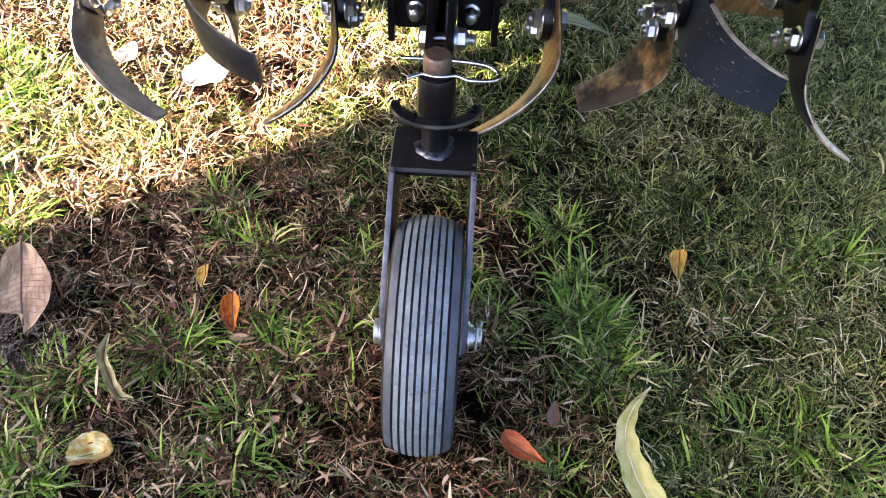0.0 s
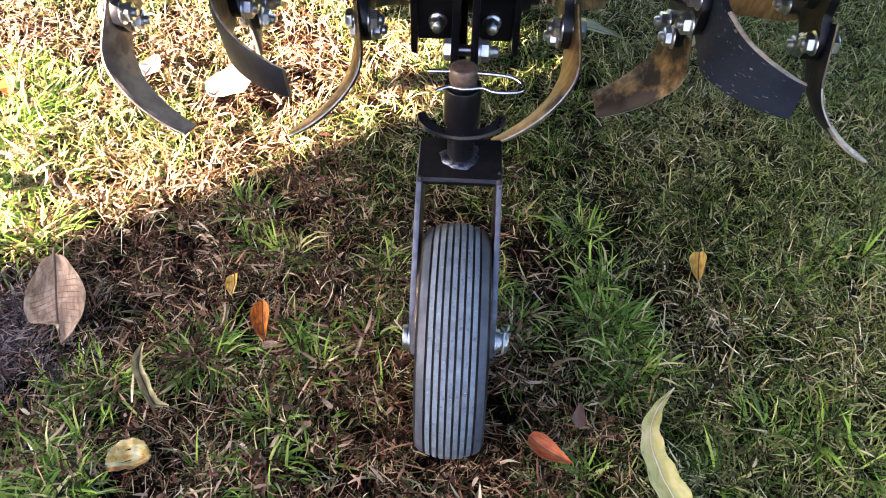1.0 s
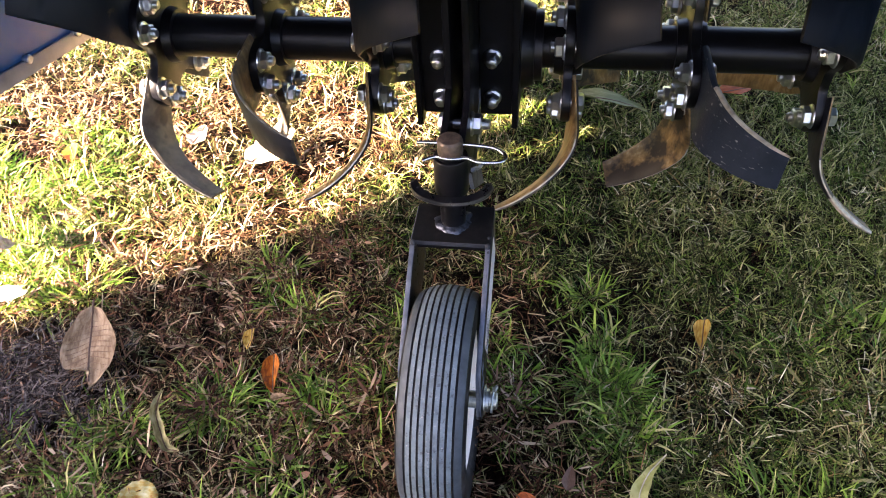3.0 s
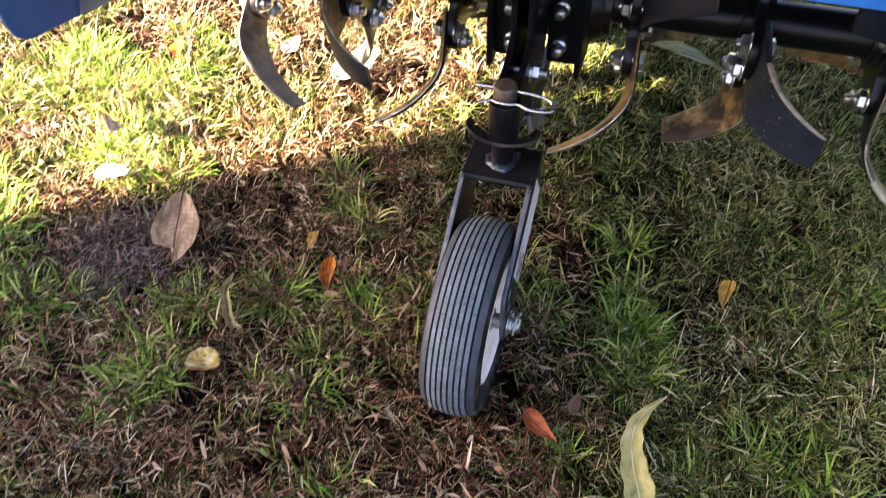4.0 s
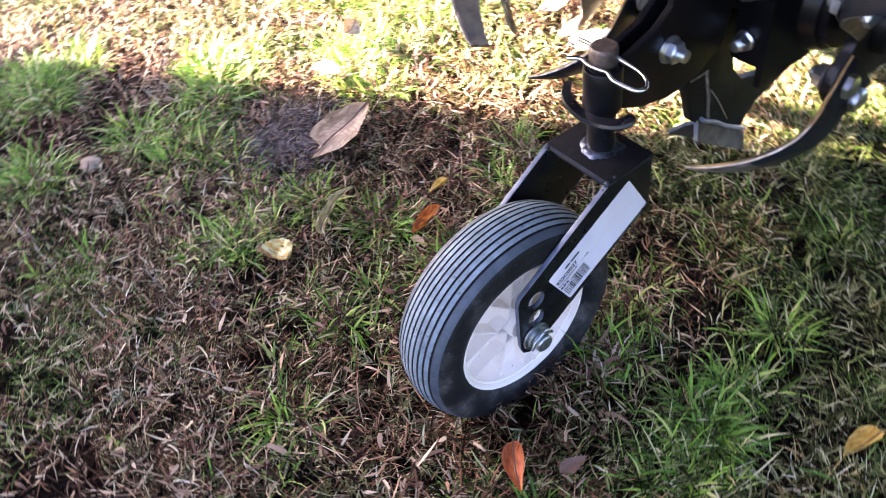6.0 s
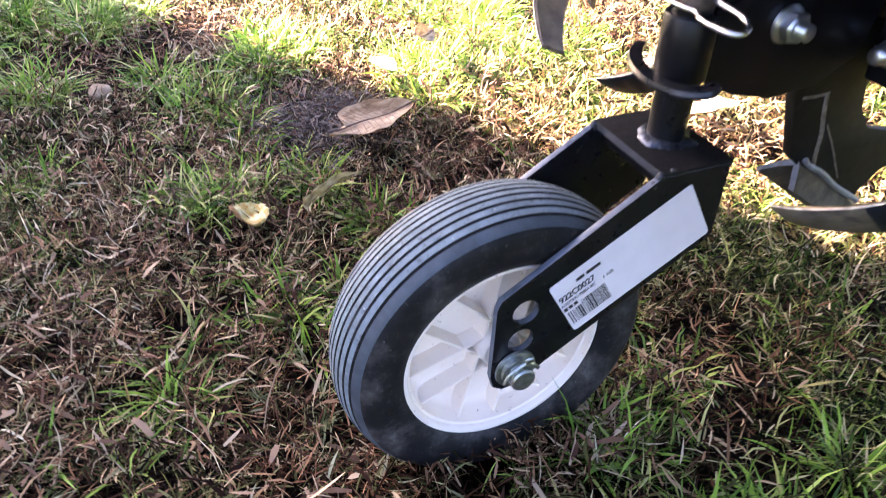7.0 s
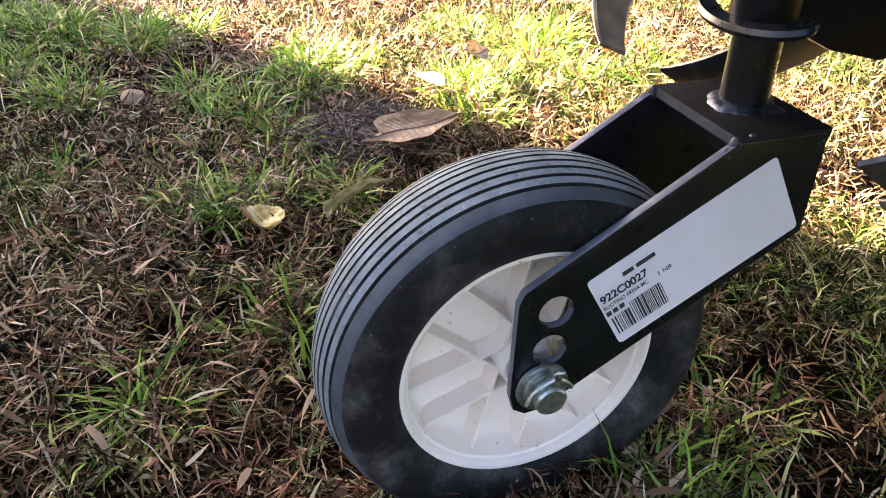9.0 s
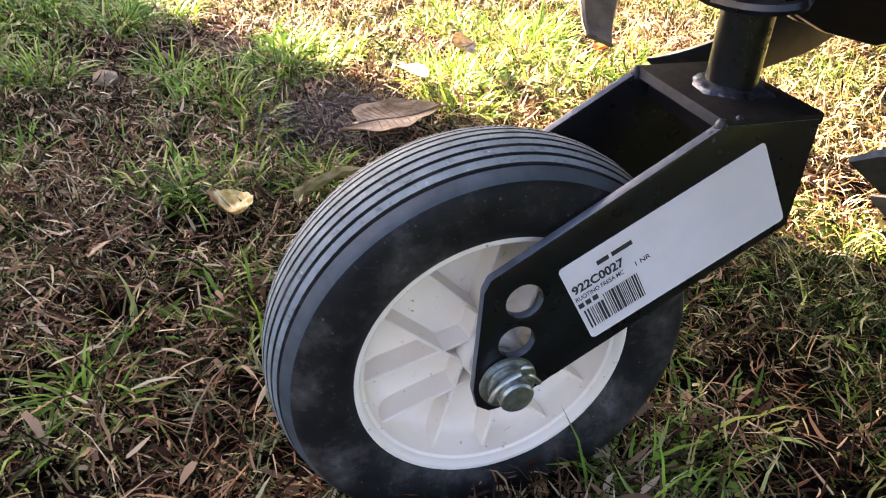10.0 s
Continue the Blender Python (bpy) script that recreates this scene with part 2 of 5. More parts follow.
def soil_material():
    m, nt, b = material("soil_and_thatch", 0.95, 0, 0.04)
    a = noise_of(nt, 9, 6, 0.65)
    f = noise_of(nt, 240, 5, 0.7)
    # near-black tones deepen the shade in gaps between the blades
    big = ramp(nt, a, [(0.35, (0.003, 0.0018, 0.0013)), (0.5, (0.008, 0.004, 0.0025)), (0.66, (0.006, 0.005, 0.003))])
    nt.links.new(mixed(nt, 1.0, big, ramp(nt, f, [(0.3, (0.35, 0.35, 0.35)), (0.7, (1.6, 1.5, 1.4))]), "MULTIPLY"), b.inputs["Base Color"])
    near = b.inputs["Base Color"].links[0].from_socket
    tc = nt.nodes.new("ShaderNodeTexCoord")
    ln = nt.nodes.new("ShaderNodeVectorMath")
    ln.operation = "LENGTH"
    nt.links.new(tc.outputs["Object"], ln.inputs[0])
    far = nt.nodes.new("ShaderNodeMapRange")
    for key, value in (("From Min", 1.3), ("From Max", 2.6)):
        far.inputs[key].default_value = value
    nt.links.new(ln.outputs["Value"], far.inputs["Value"])
    turf = ramp(nt, noise_of(nt, 3.5, 6, 0.7), [(0.35, (0.030, 0.045, 0.010)), (0.55, (0.060, 0.080, 0.018)), (0.72, (0.13, 0.11, 0.045))])
    nt.links.new(mixed(nt, far.outputs[0], near, turf), b.inputs["Base Color"])
    bump(nt, b, f, 0.8, 0.006)
    return m


M_SOIL = soil_material()


def leaf_material(name, stops, scale=60, vein=(0.3, 0.2, 0.12), through=0.2, rough=0.55):
    m, nt, b = material(name, rough, 0, 0.35)
    n = noise_of(nt, scale, 5, 0.6, "Generated", (1, 2.2, 1))
    col = ramp(nt, n, stops)
    nt.links.new(col, b.inputs["Base Color"])
    bump(nt, b, noise_of(nt, 250, 4), 0.35, 0.0008)
    tr = nt.nodes.new("ShaderNodeBsdfTranslucent")
    nt.links.new(col, tr.inputs["Color"])
    ms = nt.nodes.new("ShaderNodeMixShader")
    ms.inputs[0].default_value = through
    nt.links.new(b.outputs[0], ms.inputs[1])
    nt.links.new(tr.outputs[0], ms.inputs[2])
    nt.links.new(ms.outputs[0], nt.nodes["Material Output"].inputs["Surface"])
    return m


M_LEAF_TAN = leaf_material("tan_leaf", [(0.28, (0.14, 0.078, 0.036)), (0.44, (0.31, 0.200, 0.104)), (0.60, (0.49, 0.350, 0.205)), (0.76, (0.63, 0.49, 0.325))], 4)
M_LEAF_ORANGE = leaf_material("orange_leaf", [(0.3, (0.16, 0.035, 0.005)), (0.5, (0.48, 0.14, 0.010)), (0.7, (0.68, 0.27, 0.02))], 4)
M_LEAF_RUST = leaf_material("rust_leaf", [(0.3, (0.22, 0.045, 0.012)), (0.55, (0.42, 0.105, 0.025)), (0.75, (0.55, 0.19, 0.055))], 4)
M_LEAF_YELLOW = leaf_material("yellow_leaf", [(0.3, (0.26, 0.11, 0.015)), (0.48, (0.52, 0.33, 0.05)), (0.7, (0.62, 0.50, 0.17))], 4)
M_LEAF_PALE = leaf_material("pale_green_leaf", [(0.28, (0.22, 0.15, 0.04)), (0.38, (0.36, 0.36, 0.10)), (0.55, (0.48, 0.46, 0.17)), (0.72, (0.62, 0.53, 0.24))], 3)
M_LEAF_OLIVE = leaf_material("olive_leaf", [(0.3, (0.20, 0.14, 0.060)), (0.5, (0.37, 0.33, 0.14)), (0.72, (0.56, 0.49, 0.27))], 4)
M_LEAF_CUP = leaf_material("turning_leaf", [(0.38, (0.36, 0.12, 0.02)), (0.47, (0.42, 0.30, 0.06)), (0.58, (0.52, 0.50, 0.24)), (0.75, (0.72, 0.70, 0.50))], 2)
M_LEAF_GREEN = leaf_material("green_leaf", [(0.3, (0.14, 0.16, 0.06)), (0.55, (0.24, 0.26, 0.11)), (0.75, (0.36, 0.37, 0.20))], 4)
M_LEAF_CREAM = leaf_material("bleached_leaf", [(0.3, (0.50, 0.42, 0.30)), (0.6, (0.66, 0.60, 0.48))], 4)
M_STONE = speckled("tan_stone", (0.22, 0.145, 0.09), (0.38, 0.28, 0.18), 120, 0.8, 0, 0.2, 0.5, 0.001)
dusted(M_LEAF_ORANGE, 300, 0.60, 0.68, (0.10, 0.030, 0.008), 0.9)
dusted(M_LEAF_ORANGE, 110, 0.57, 0.66, (0.11, 0.035, 0.010), 0.85)
nt = M_LEAF_CUP.node_tree
b = nt.nodes["Principled BSDF"]
fresh = b.inputs["Base Color"].links[0].from_socket
gen = nt.nodes.new("ShaderNodeTexCoord")
sep = nt.nodes.new("ShaderNodeSeparateXYZ")
nt.links.new(gen.outputs["Generated"], sep.inputs[0])
wavy = nt.nodes.new("ShaderNodeMath")
wavy.operation = "MULTIPLY_ADD"
nt.links.new(noise_of(nt, 3.0, 4, 0.6, "Generated"), wavy.inputs[0])
wavy.inputs[1].default_value = 0.6
nt.links.new(sep.outputs["Y"], wavy.inputs[2])
nt.links.new(mixed(nt, ramp(nt, wavy.outputs[0], [(0.46, (0.9, 0.9, 0.9)), (0.54, (0, 0, 0))]), fresh, (0.20, 0.085, 0.022)), b.inputs["Base Color"])
dusted(M_LEAF_CUP, 160, 0.62, 0.70, (0.20, 0.085, 0.02), 0.8)
dusted(M_LEAF_PALE, 220, 0.66, 0.72, (0.16, 0.10, 0.03), 0.8)
M_SIDE_VEIN = leaf_material("side_veins", [(0.3, (0.19, 0.105, 0.060)), (0.7, (0.30, 0.19, 0.115))], 10)
M_VEIN = leaf_material("leaf_rib", [(0.3, (0.10, 0.05, 0.03)), (0.7, (0.20, 0.12, 0.08))], 10)


# ---------------------------------------------------------------- mesh tools
def mesh_of(name, bm, mat, smooth=True):
    me = bpy.data.meshes.new(name)
    bm.normal_update()
    bm.to_mesh(me)
    bm.free()
    for m in (mat if isinstance(mat, (list, tuple)) else [mat]):
        me.materials.append(m)
    if smooth:
        me.polygons.foreach_set("use_smooth", [True] * len(me.polygons))
        me.set_sharp_from_angle(angle=radians(38))
    return me


def part(name, bm, mat, parent, label="", smooth=True):
    ob = new(name, mesh_of(name, bm, mat, smooth))
    ob.parent = parent
    return tagged(ob, label)


def thing(name, label, category, group="", kind="", at=(0, 0, 0)):
    ob = new(name)
    ob.empty_display_size = 0.02
    ob.location = at
    return tagged(ob, label, category, group, kind)


def lathe(profile, steps, axis="x", centre=(0, 0, 0), closed=False):
    """Turns (along, radius) points about an axis."""
    bm = bmesh.new()
    rings = []
    for i in range(steps):
        a = 2 * math.pi * i / steps
        ring = []
        for s, r in profile:
            p = {"x": (s, r * math.cos(a), r * math.sin(a)), "z": (r * math.cos(a), r * math.sin(a), s), "y": (r * math.sin(a), s, r * math.cos(a))}[axis]
            ring.append(bm.verts.new(Vector(p) + Vector(centre)))
        rings.append(ring)
    n = len(profile)
    for i in range(steps):
        a, b = rings[i], rings[(i + 1) % steps]
        for j in range(n if closed else n - 1):
            k = (j + 1) % n
            bm.faces.new((a[j], a[k], b[k], b[j]))
    if not closed:
        for end in (0, n - 1):
            if profile[end][1] > 1e-6:
                bm.faces.new([r[end] for r in rings])
    bmesh.ops.remove_doubles(bm, verts=bm.verts, dist=1e-6)
    bmesh.ops.recalc_face_normals(bm, faces=bm.faces)
    return bm


def rod(a, b, r, steps=20, bevel=0.0):
    """A round bar from a to b."""
    a, b = Vector(a), Vector(b)
    d = (b - a).length
    k = bevel or 0.0
    prof = [(0, r - k), (k, r), (d - k, r), (d, r - k)] if k else [(0, r), (d, r)]
    bm = lathe(prof, steps, "z")
    bm.transform(Matrix.Translation(a) @ (b - a).to_track_quat("Z", "Y").to_matrix().to_4x4())
    return bm


def wire(points, r, steps=10, smooth=6):
    """A round wire along a smooth line."""
    pts = [Vector(p) for p in points]
    fine = []
    for i in range(len(pts) - 1):
        p0, p1, p2, p3 = pts[max(i - 1, 0)], pts[i], pts[i + 1], pts[min(i + 2, len(pts) - 1)]
        for k in range(smooth):
            u = k / smooth
            fine.append(0.5 * (2 * p1 + (p2 - p0) * u + (2 * p0 - 5 * p1 + 4 * p2 - p3) * u * u + (3 * p1 - p0 - 3 * p2 + p3) * u ** 3))
    fine.append(pts[-1])
    bm = bmesh.new()
    rings, side = [], None
    for i, p in enumerate(fine):
        d = (fine[min(i + 1, len(fine) - 1)] - fine[max(i - 1, 0)]).normalized()
        side = (side - d * side.dot(d)).normalized() if side else d.orthogonal().normalized()
        up = d.cross(side)
        rings.append([bm.verts.new(p + r * (side * math.cos(2 * math.pi * j / steps) + up * math.sin(2 * math.pi * j / steps))) for j in range(steps)])
    for a, b in zip(rings, rings[1:]):
        for j in range(steps):
            bm.faces.new((a[j], a[(j + 1) % steps], b[(j + 1) % steps], b[j]))
    bm.faces.new(rings[0][::-1])
    bm.faces.new(rings[-1])
    bmesh.ops.recalc_face_normals(bm, faces=bm.faces)
    return bm


def plate(outline, x0, x1, bevel=0.0008, holes=()):
    """A flat plate: an outline in (y, z), from x0 to x1, with round holes (y, z, r) cut through."""
    bm = bmesh.new()
    cut = [list(outline)] + [[(y + r * math.cos(2 * math.pi * i / 28), z + r * math.sin(2 * math.pi * i / 28)) for i in range(28)] for y, z, r in holes]
    loops = [[bm.verts.new((x0, y, z)) for y, z in c] for c in cut]
    edges = [bm.edges.new((c[i], c[(i + 1) % len(c)])) for c in loops for i in range(len(c))]
    if holes:
        bmesh.ops.triangle_fill(bm, use_beauty=True, use_dissolve=False, edges=edges)
    else:
        bm.faces.new(loops[0])
    out = bmesh.ops.extrude_face_region(bm, geom=list(bm.faces))
    bmesh.ops.translate(bm, verts=[v for v in out["geom"] if isinstance(v, bmesh.types.BMVert)], vec=(x1 - x0, 0, 0))
    bmesh.ops.recalc_face_normals(bm, faces=bm.faces)
    if bevel:
        rim = [e for e in bm.edges if len(e.link_faces) == 2 and e.calc_face_angle(0) > 0.9 and abs(e.verts[0].co.x - e.verts[1].co.x) < 1e-7]
        bmesh.ops.bevel(bm, geom=rim, offset=bevel, segments=2, profile=0.6, affect="EDGES")
    return bm


def box(lo, hi, bevel=0.0):
    bm = bmesh.new()
    bmesh.ops.create_cube(bm, size=1)
    lo, hi = Vector(lo), Vector(hi)
    for v in bm.verts:
        v.co = Vector((lo[i] + (hi[i] - lo[i]) * (v.co[i] + 0.5) for i in range(3)))
    if bevel:
        bmesh.ops.bevel(bm, geom=list(bm.edges), offset=bevel, segments=2, affect="EDGES")
    return bm


def joined(*bms):
    out = bmesh.new()
    for b in bms:
        tmp = bpy.data.meshes.new("tmp")
        b.to_mesh(tmp)
        b.free()
        out.from_mesh(tmp)
        bpy.data.meshes.remove(tmp)
    return out


def turned(profile, axis="x", steps=24):
    """Turns (along, radius, six-sided) points about an axis in one skin."""
    bm = bmesh.new()
    rings = []
    for i in range(steps):
        a = 2 * math.pi * i / steps
        six = math.cos((a + math.pi / 6) % (math.pi / 3) - math.pi / 6)
        rings.append([bm.verts.new((q, r / (six if h else 1) * math.cos(a), r / (six if h else 1) * math.sin(a))) for q, r, h in profile])
    for i in range(steps):
        p, q = rings[i], rings[(i + 1) % steps]
        for k in range(len(profile) - 1):
            bm.faces.new((p[k], p[k + 1], q[k + 1], q[k]))
    bm.faces.new([r[0] for r in rings])
    bm.faces.new([r[-1] for r in rings])
    bmesh.ops.recalc_face_normals(bm, faces=bm.faces)
    return bm


def bolt_bm(grip, af=0.017, stub=0.006):
    """Along x: a six-sided head behind -grip/2 and a thread that stands out beyond the nut."""
    g, r = grip / 2, af / 2
    end = g + 0.010 + stub
    thread = []
    x = g + 0.0095
    while x < end - 0.0012:
        thread += [(x, 0.0046, 0), (x + 0.0005, 0.0051, 0), (x + 0.0010, 0.0046, 0)]
        x += 0.0010
    return turned([(-g - 0.0070, r * 0.80, 0), (-g - 0.0066, r * 0.92, 0), (-g - 0.0055, r, 1), (-g - 0.0003, r, 1), (-g, r * 0.95, 0), (-g + 0.0002, 0.005, 0)] + thread + [(end, 0.0038, 0)])


def nut_bm(grip, af=0.017):
    """The flanged nut of such a bolt."""
    g, r = grip / 2, af / 2
    return turned([(g, 0.0045, 0), (g, r * 1.42, 0), (g + 0.0014, r * 1.38, 0), (g + 0.0028, r * 1.0, 1), (g + 0.0085, r, 1), (g + 0.0100, r * 0.86, 0), (g + 0.0098, 0.0050, 0)])


# ---------------------------------------------------------------- ground
SOIL = -0.027


def relief(x, y):
    """The soil's height."""
    z = SOIL + 0.006 * noise.noise((x * 5, y * 5, 0)) + 0.004 * noise.noise((x * 17, y * 17, 3))
    d = math.hypot(x / 0.03, y / 0.07)
    return z - 0.010 * math.exp(-d * d)


def ground():
    xs = np.unique(np.concatenate([np.linspace(-1.4, 0.9, 150), [-3, -8, -30, -150, -600, 2.5, 8, 30, 150, 600]]))
    ys = np.unique(np.concatenate([np.linspace(-0.7, 1.5, 150), [-2, -8, -30, -150, -600, 3, 8, 30, 150, 600]]))
    bm = bmesh.new()
    grid = [[bm.verts.new((x, y, relief(x, y))) for x in xs] for y in ys]
    for j in range(len(ys) - 1):
        for i in range(len(xs) - 1):
            bm.faces.new((grid[j][i], grid[j][i + 1], grid[j + 1][i + 1], grid[j + 1][i]))
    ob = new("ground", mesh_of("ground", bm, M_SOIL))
    return tagged(ob, "dark brown soil with matted thatch under the lawn", "ground", kind="structure")


ground()


def relief_np(x, y):
    z = np.empty_like(x)
    for i in range(len(x)):
        z[i] = relief(float(x[i]), float(y[i]))
    return z


rng = np.random.default_rng(7)


def strands(name, mat, x, y, z, length, width, rise, bend, heading, label, category, segs=3, curl=0.25):
    """Many thin blades in one mesh. rise: the angle from the ground at the root, bend: how far it droops on its way, both in radians."""
    n = len(x)
    side = np.stack([-np.sin(heading), np.cos(heading)], 1)
    fwd = np.stack([np.cos(heading), np.sin(heading)], 1)
    pos = np.stack([x, y, z], 1)
    verts = np.empty((n, 2 * segs + 1, 3), np.float32)
    turn = rng.normal(0, curl, n)
    ang = rise.copy()
    step = length / segs
    twist = rng.normal(0, 0.5, n)
    for k in range(segs + 1):
        w = width * (0.62, 1.0, 0.72, 0.3)[k] if segs == 3 else width * (1.0, 0.75, 0.3)[k]
        if k < segs:
            off = np.concatenate([side * (w / 2)[:, None], (w / 2 * np.sin(twist))[:, None]], 1)
            verts[:, 2 * k] = pos - off
            verts[:, 2 * k + 1] = pos + off
        else:
            verts[:, 2 * segs] = pos
        pos = pos + np.concatenate([fwd * (step * np.cos(ang))[:, None], (step * np.sin(ang))[:, None]], 1)
        ang = ang - bend / segs
        heading = heading + turn / segs
        side = np.stack([-np.sin(heading), np.cos(heading)], 1)
        fwd = np.stack([np.cos(heading), np.sin(heading)], 1)
    tri = []
    for k in range(segs - 1):
        tri += [(2 * k, 2 * k + 1, 2 * k + 3), (2 * k, 2 * k + 3, 2 * k + 2)]
    tri.append((2 * segs - 2, 2 * segs - 1, 2 * segs))
    tri = np.array(tri, np.int32)
    faces = (tri[None] + (np.arange(n, dtype=np.int32) * (2 * segs + 1))[:, None, None]).reshape(-1)
    me = bpy.data.meshes.new(name)
    me.vertices.add(n * (2 * segs + 1))
    me.vertices.foreach_set("co", verts.reshape(-1))
    me.loops.add(len(faces))
    me.loops.foreach_set("vertex_index", faces)
    me.polygons.add(len(faces) // 3)
    me.polygons.foreach_set("loop_start", np.arange(0, len(faces), 3, dtype=np.int32))
    me.polygons.foreach_set("loop_total", np.full(len(faces) // 3, 3, np.int32))
    me.update(calc_edges=True)
    me.materials.append(mat)
    me.polygons.foreach_set("use_smooth", np.ones(len(me.polygons), bool))
    return tagged(new(name, me), label, category, kind="stuff")


def scatter(n, lo=(-1.35, -0.6), hi=(0.85, 1.4)):
    """Places on the lawn, thicker towards its middle."""
    out = np.empty((0, 2))
    while len(out) < n:
        p = rng.uniform(lo, hi, (n, 2))
        d = np.hypot((p[:, 0] + 0.1) / 0.75, (p[:, 1] - 0.15) / 0.6)
        keep = rng.random(n) < np.clip(1.25 - 0.55 * d, 0.30, 1.0)
        out = np.concatenate([out, p[keep]])
    return out[:n]


def patchiness(p, scale, seed):
    return np.array([noise.noise((a * scale, b * scale, seed)) for a, b in p])


def matted(p, left=0.12):
    """Thins the places out in small hollows, so the shade-dark layer below shows."""
    deep = patchiness(p, 26.0, 41.0) + 0.6 * patchiness(p, 61.0, 43.0)
    return p[(deep > -0.20) | (rng.random(len(p)) < left)]


def shaded_side(p):
    """1 beside the tyre, where blades are thinned to put in shade, fading to 0 round it."""
    return np.exp(-((p[:, 0] - 0.12) / 0.13) ** 2 - ((p[:, 1] - 0.18) / 0.16) ** 2)


# groups of tufts: middle, spread, how many, size
TUFTS_FAR = [(-0.93, -0.36, 0.05, 4, 0.055), (-0.90, -0.245, 0.04, 3, 0.050), (-0.83, -0.18, 0.05, 5, 0.055), (-0.75, -0.356, 0.03, 3, 0.045), (-0.66, 0.0, 0.035, 4, 0.045), (-0.61, -0.115, 0.025, 3, 0.040),
             (-0.63, -0.28, 0.025, 3, 0.040), (-0.63, -0.01, 0.03, 3, 0.042), (-0.53, -0.095, 0.022, 3, 0.036), (-0.466, -0.06, 0.018, 3, 0.030), (-0.431, -0.309, 0.02, 2, 0.030)]
TUFTS_NEAR = [(-0.352, -0.015, 0.012, 2, 0.026), (-0.343, -0.147, 0.012, 3, 0.030), (-0.339, -0.082, 0.014, 5, 0.027), (-0.318, -0.016, 0.008, 4, 0.022), (-0.322, -0.116, 0.012, 2, 0.026), (-0.238, 0.020, 0.008, 5, 0.029),
              (-0.202, -0.109, 0.01, 1, 0.020), (-0.100, -0.179, 0.014, 2, 0.024), (-0.161, -0.09, 0.012, 2, 0.024), (-0.164, 0.052, 0.012, 2, 0.022), (-0.242, 0.203, 0.012, 2, 0.024), (-0.227, 0.170, 0.012, 1, 0.022),
              (-0.166, 0.134, 0.012, 2, 0.024), (-0.122, 0.036, 0.012, 3, 0.024), (-0.072, 0.070, 0.010, 2, 0.022), (-0.062, 0.151, 0.012, 2, 0.024), (-0.165, -0.036, 0.010, 2, 0.021)]
TUFTS_RIGHT = [(0.033, 0.098, 0.010, 1, 0.018), (0.062, 0.085, 0.012, 2, 0.020), (0.135, 0.203, 0.008, 2, 0.022), (0.152, 0.135, 0.009, 4, 0.021), (0.166, 0.075, 0.009, 7, 0.023), (0.176, 0.022, 0.009, 5, 0.022), (0.124, -0.088, 0.01, 1, 0.020),
               (0.295, -0.027, 0.016, 1, 0.020), (0.363, -0.06, 0.018, 2, 0.028), (0.233, -0.081, 0.012, 1, 0.020), (0.356, 0.131, 0.02, 1, 0.022), (0.442, 0.191, 0.02, 2, 0.026), (0.050, 0.060, 0.010, 2, 0.022), (0.026, 0.124, 0.010, 1, 0.020), (0.018, 0.172, 0.010, 1, 0.018)]
TUFTS_SUNLIT = [(-0.67, 0.234, 0.04, 5, 0.045), (-0.521, 0.225, 0.03, 4, 0.040), (-0.567, 0.331, 0.03, 4, 0.040), (-0.755, 0.279, 0.04, 4, 0.045), (-0.554, 0.417, 0.03, 3, 0.040), (-0.450, 0.168, 0.02, 3, 0.034),
                (-0.532, 0.184, 0.02, 3, 0.036), (-0.762, 0.341, 0.04, 4, 0.045)]
TUFTS = []
for gx, gy, spread, count, size in TUFTS_FAR + TUFTS_NEAR + TUFTS_RIGHT + TUFTS_SUNLIT:
    for k in range(count):
        TUFTS.append((gx + rng.normal(0, spread), gy + rng.normal(0, spread), size * rng.uniform(0.85, 1.12)))


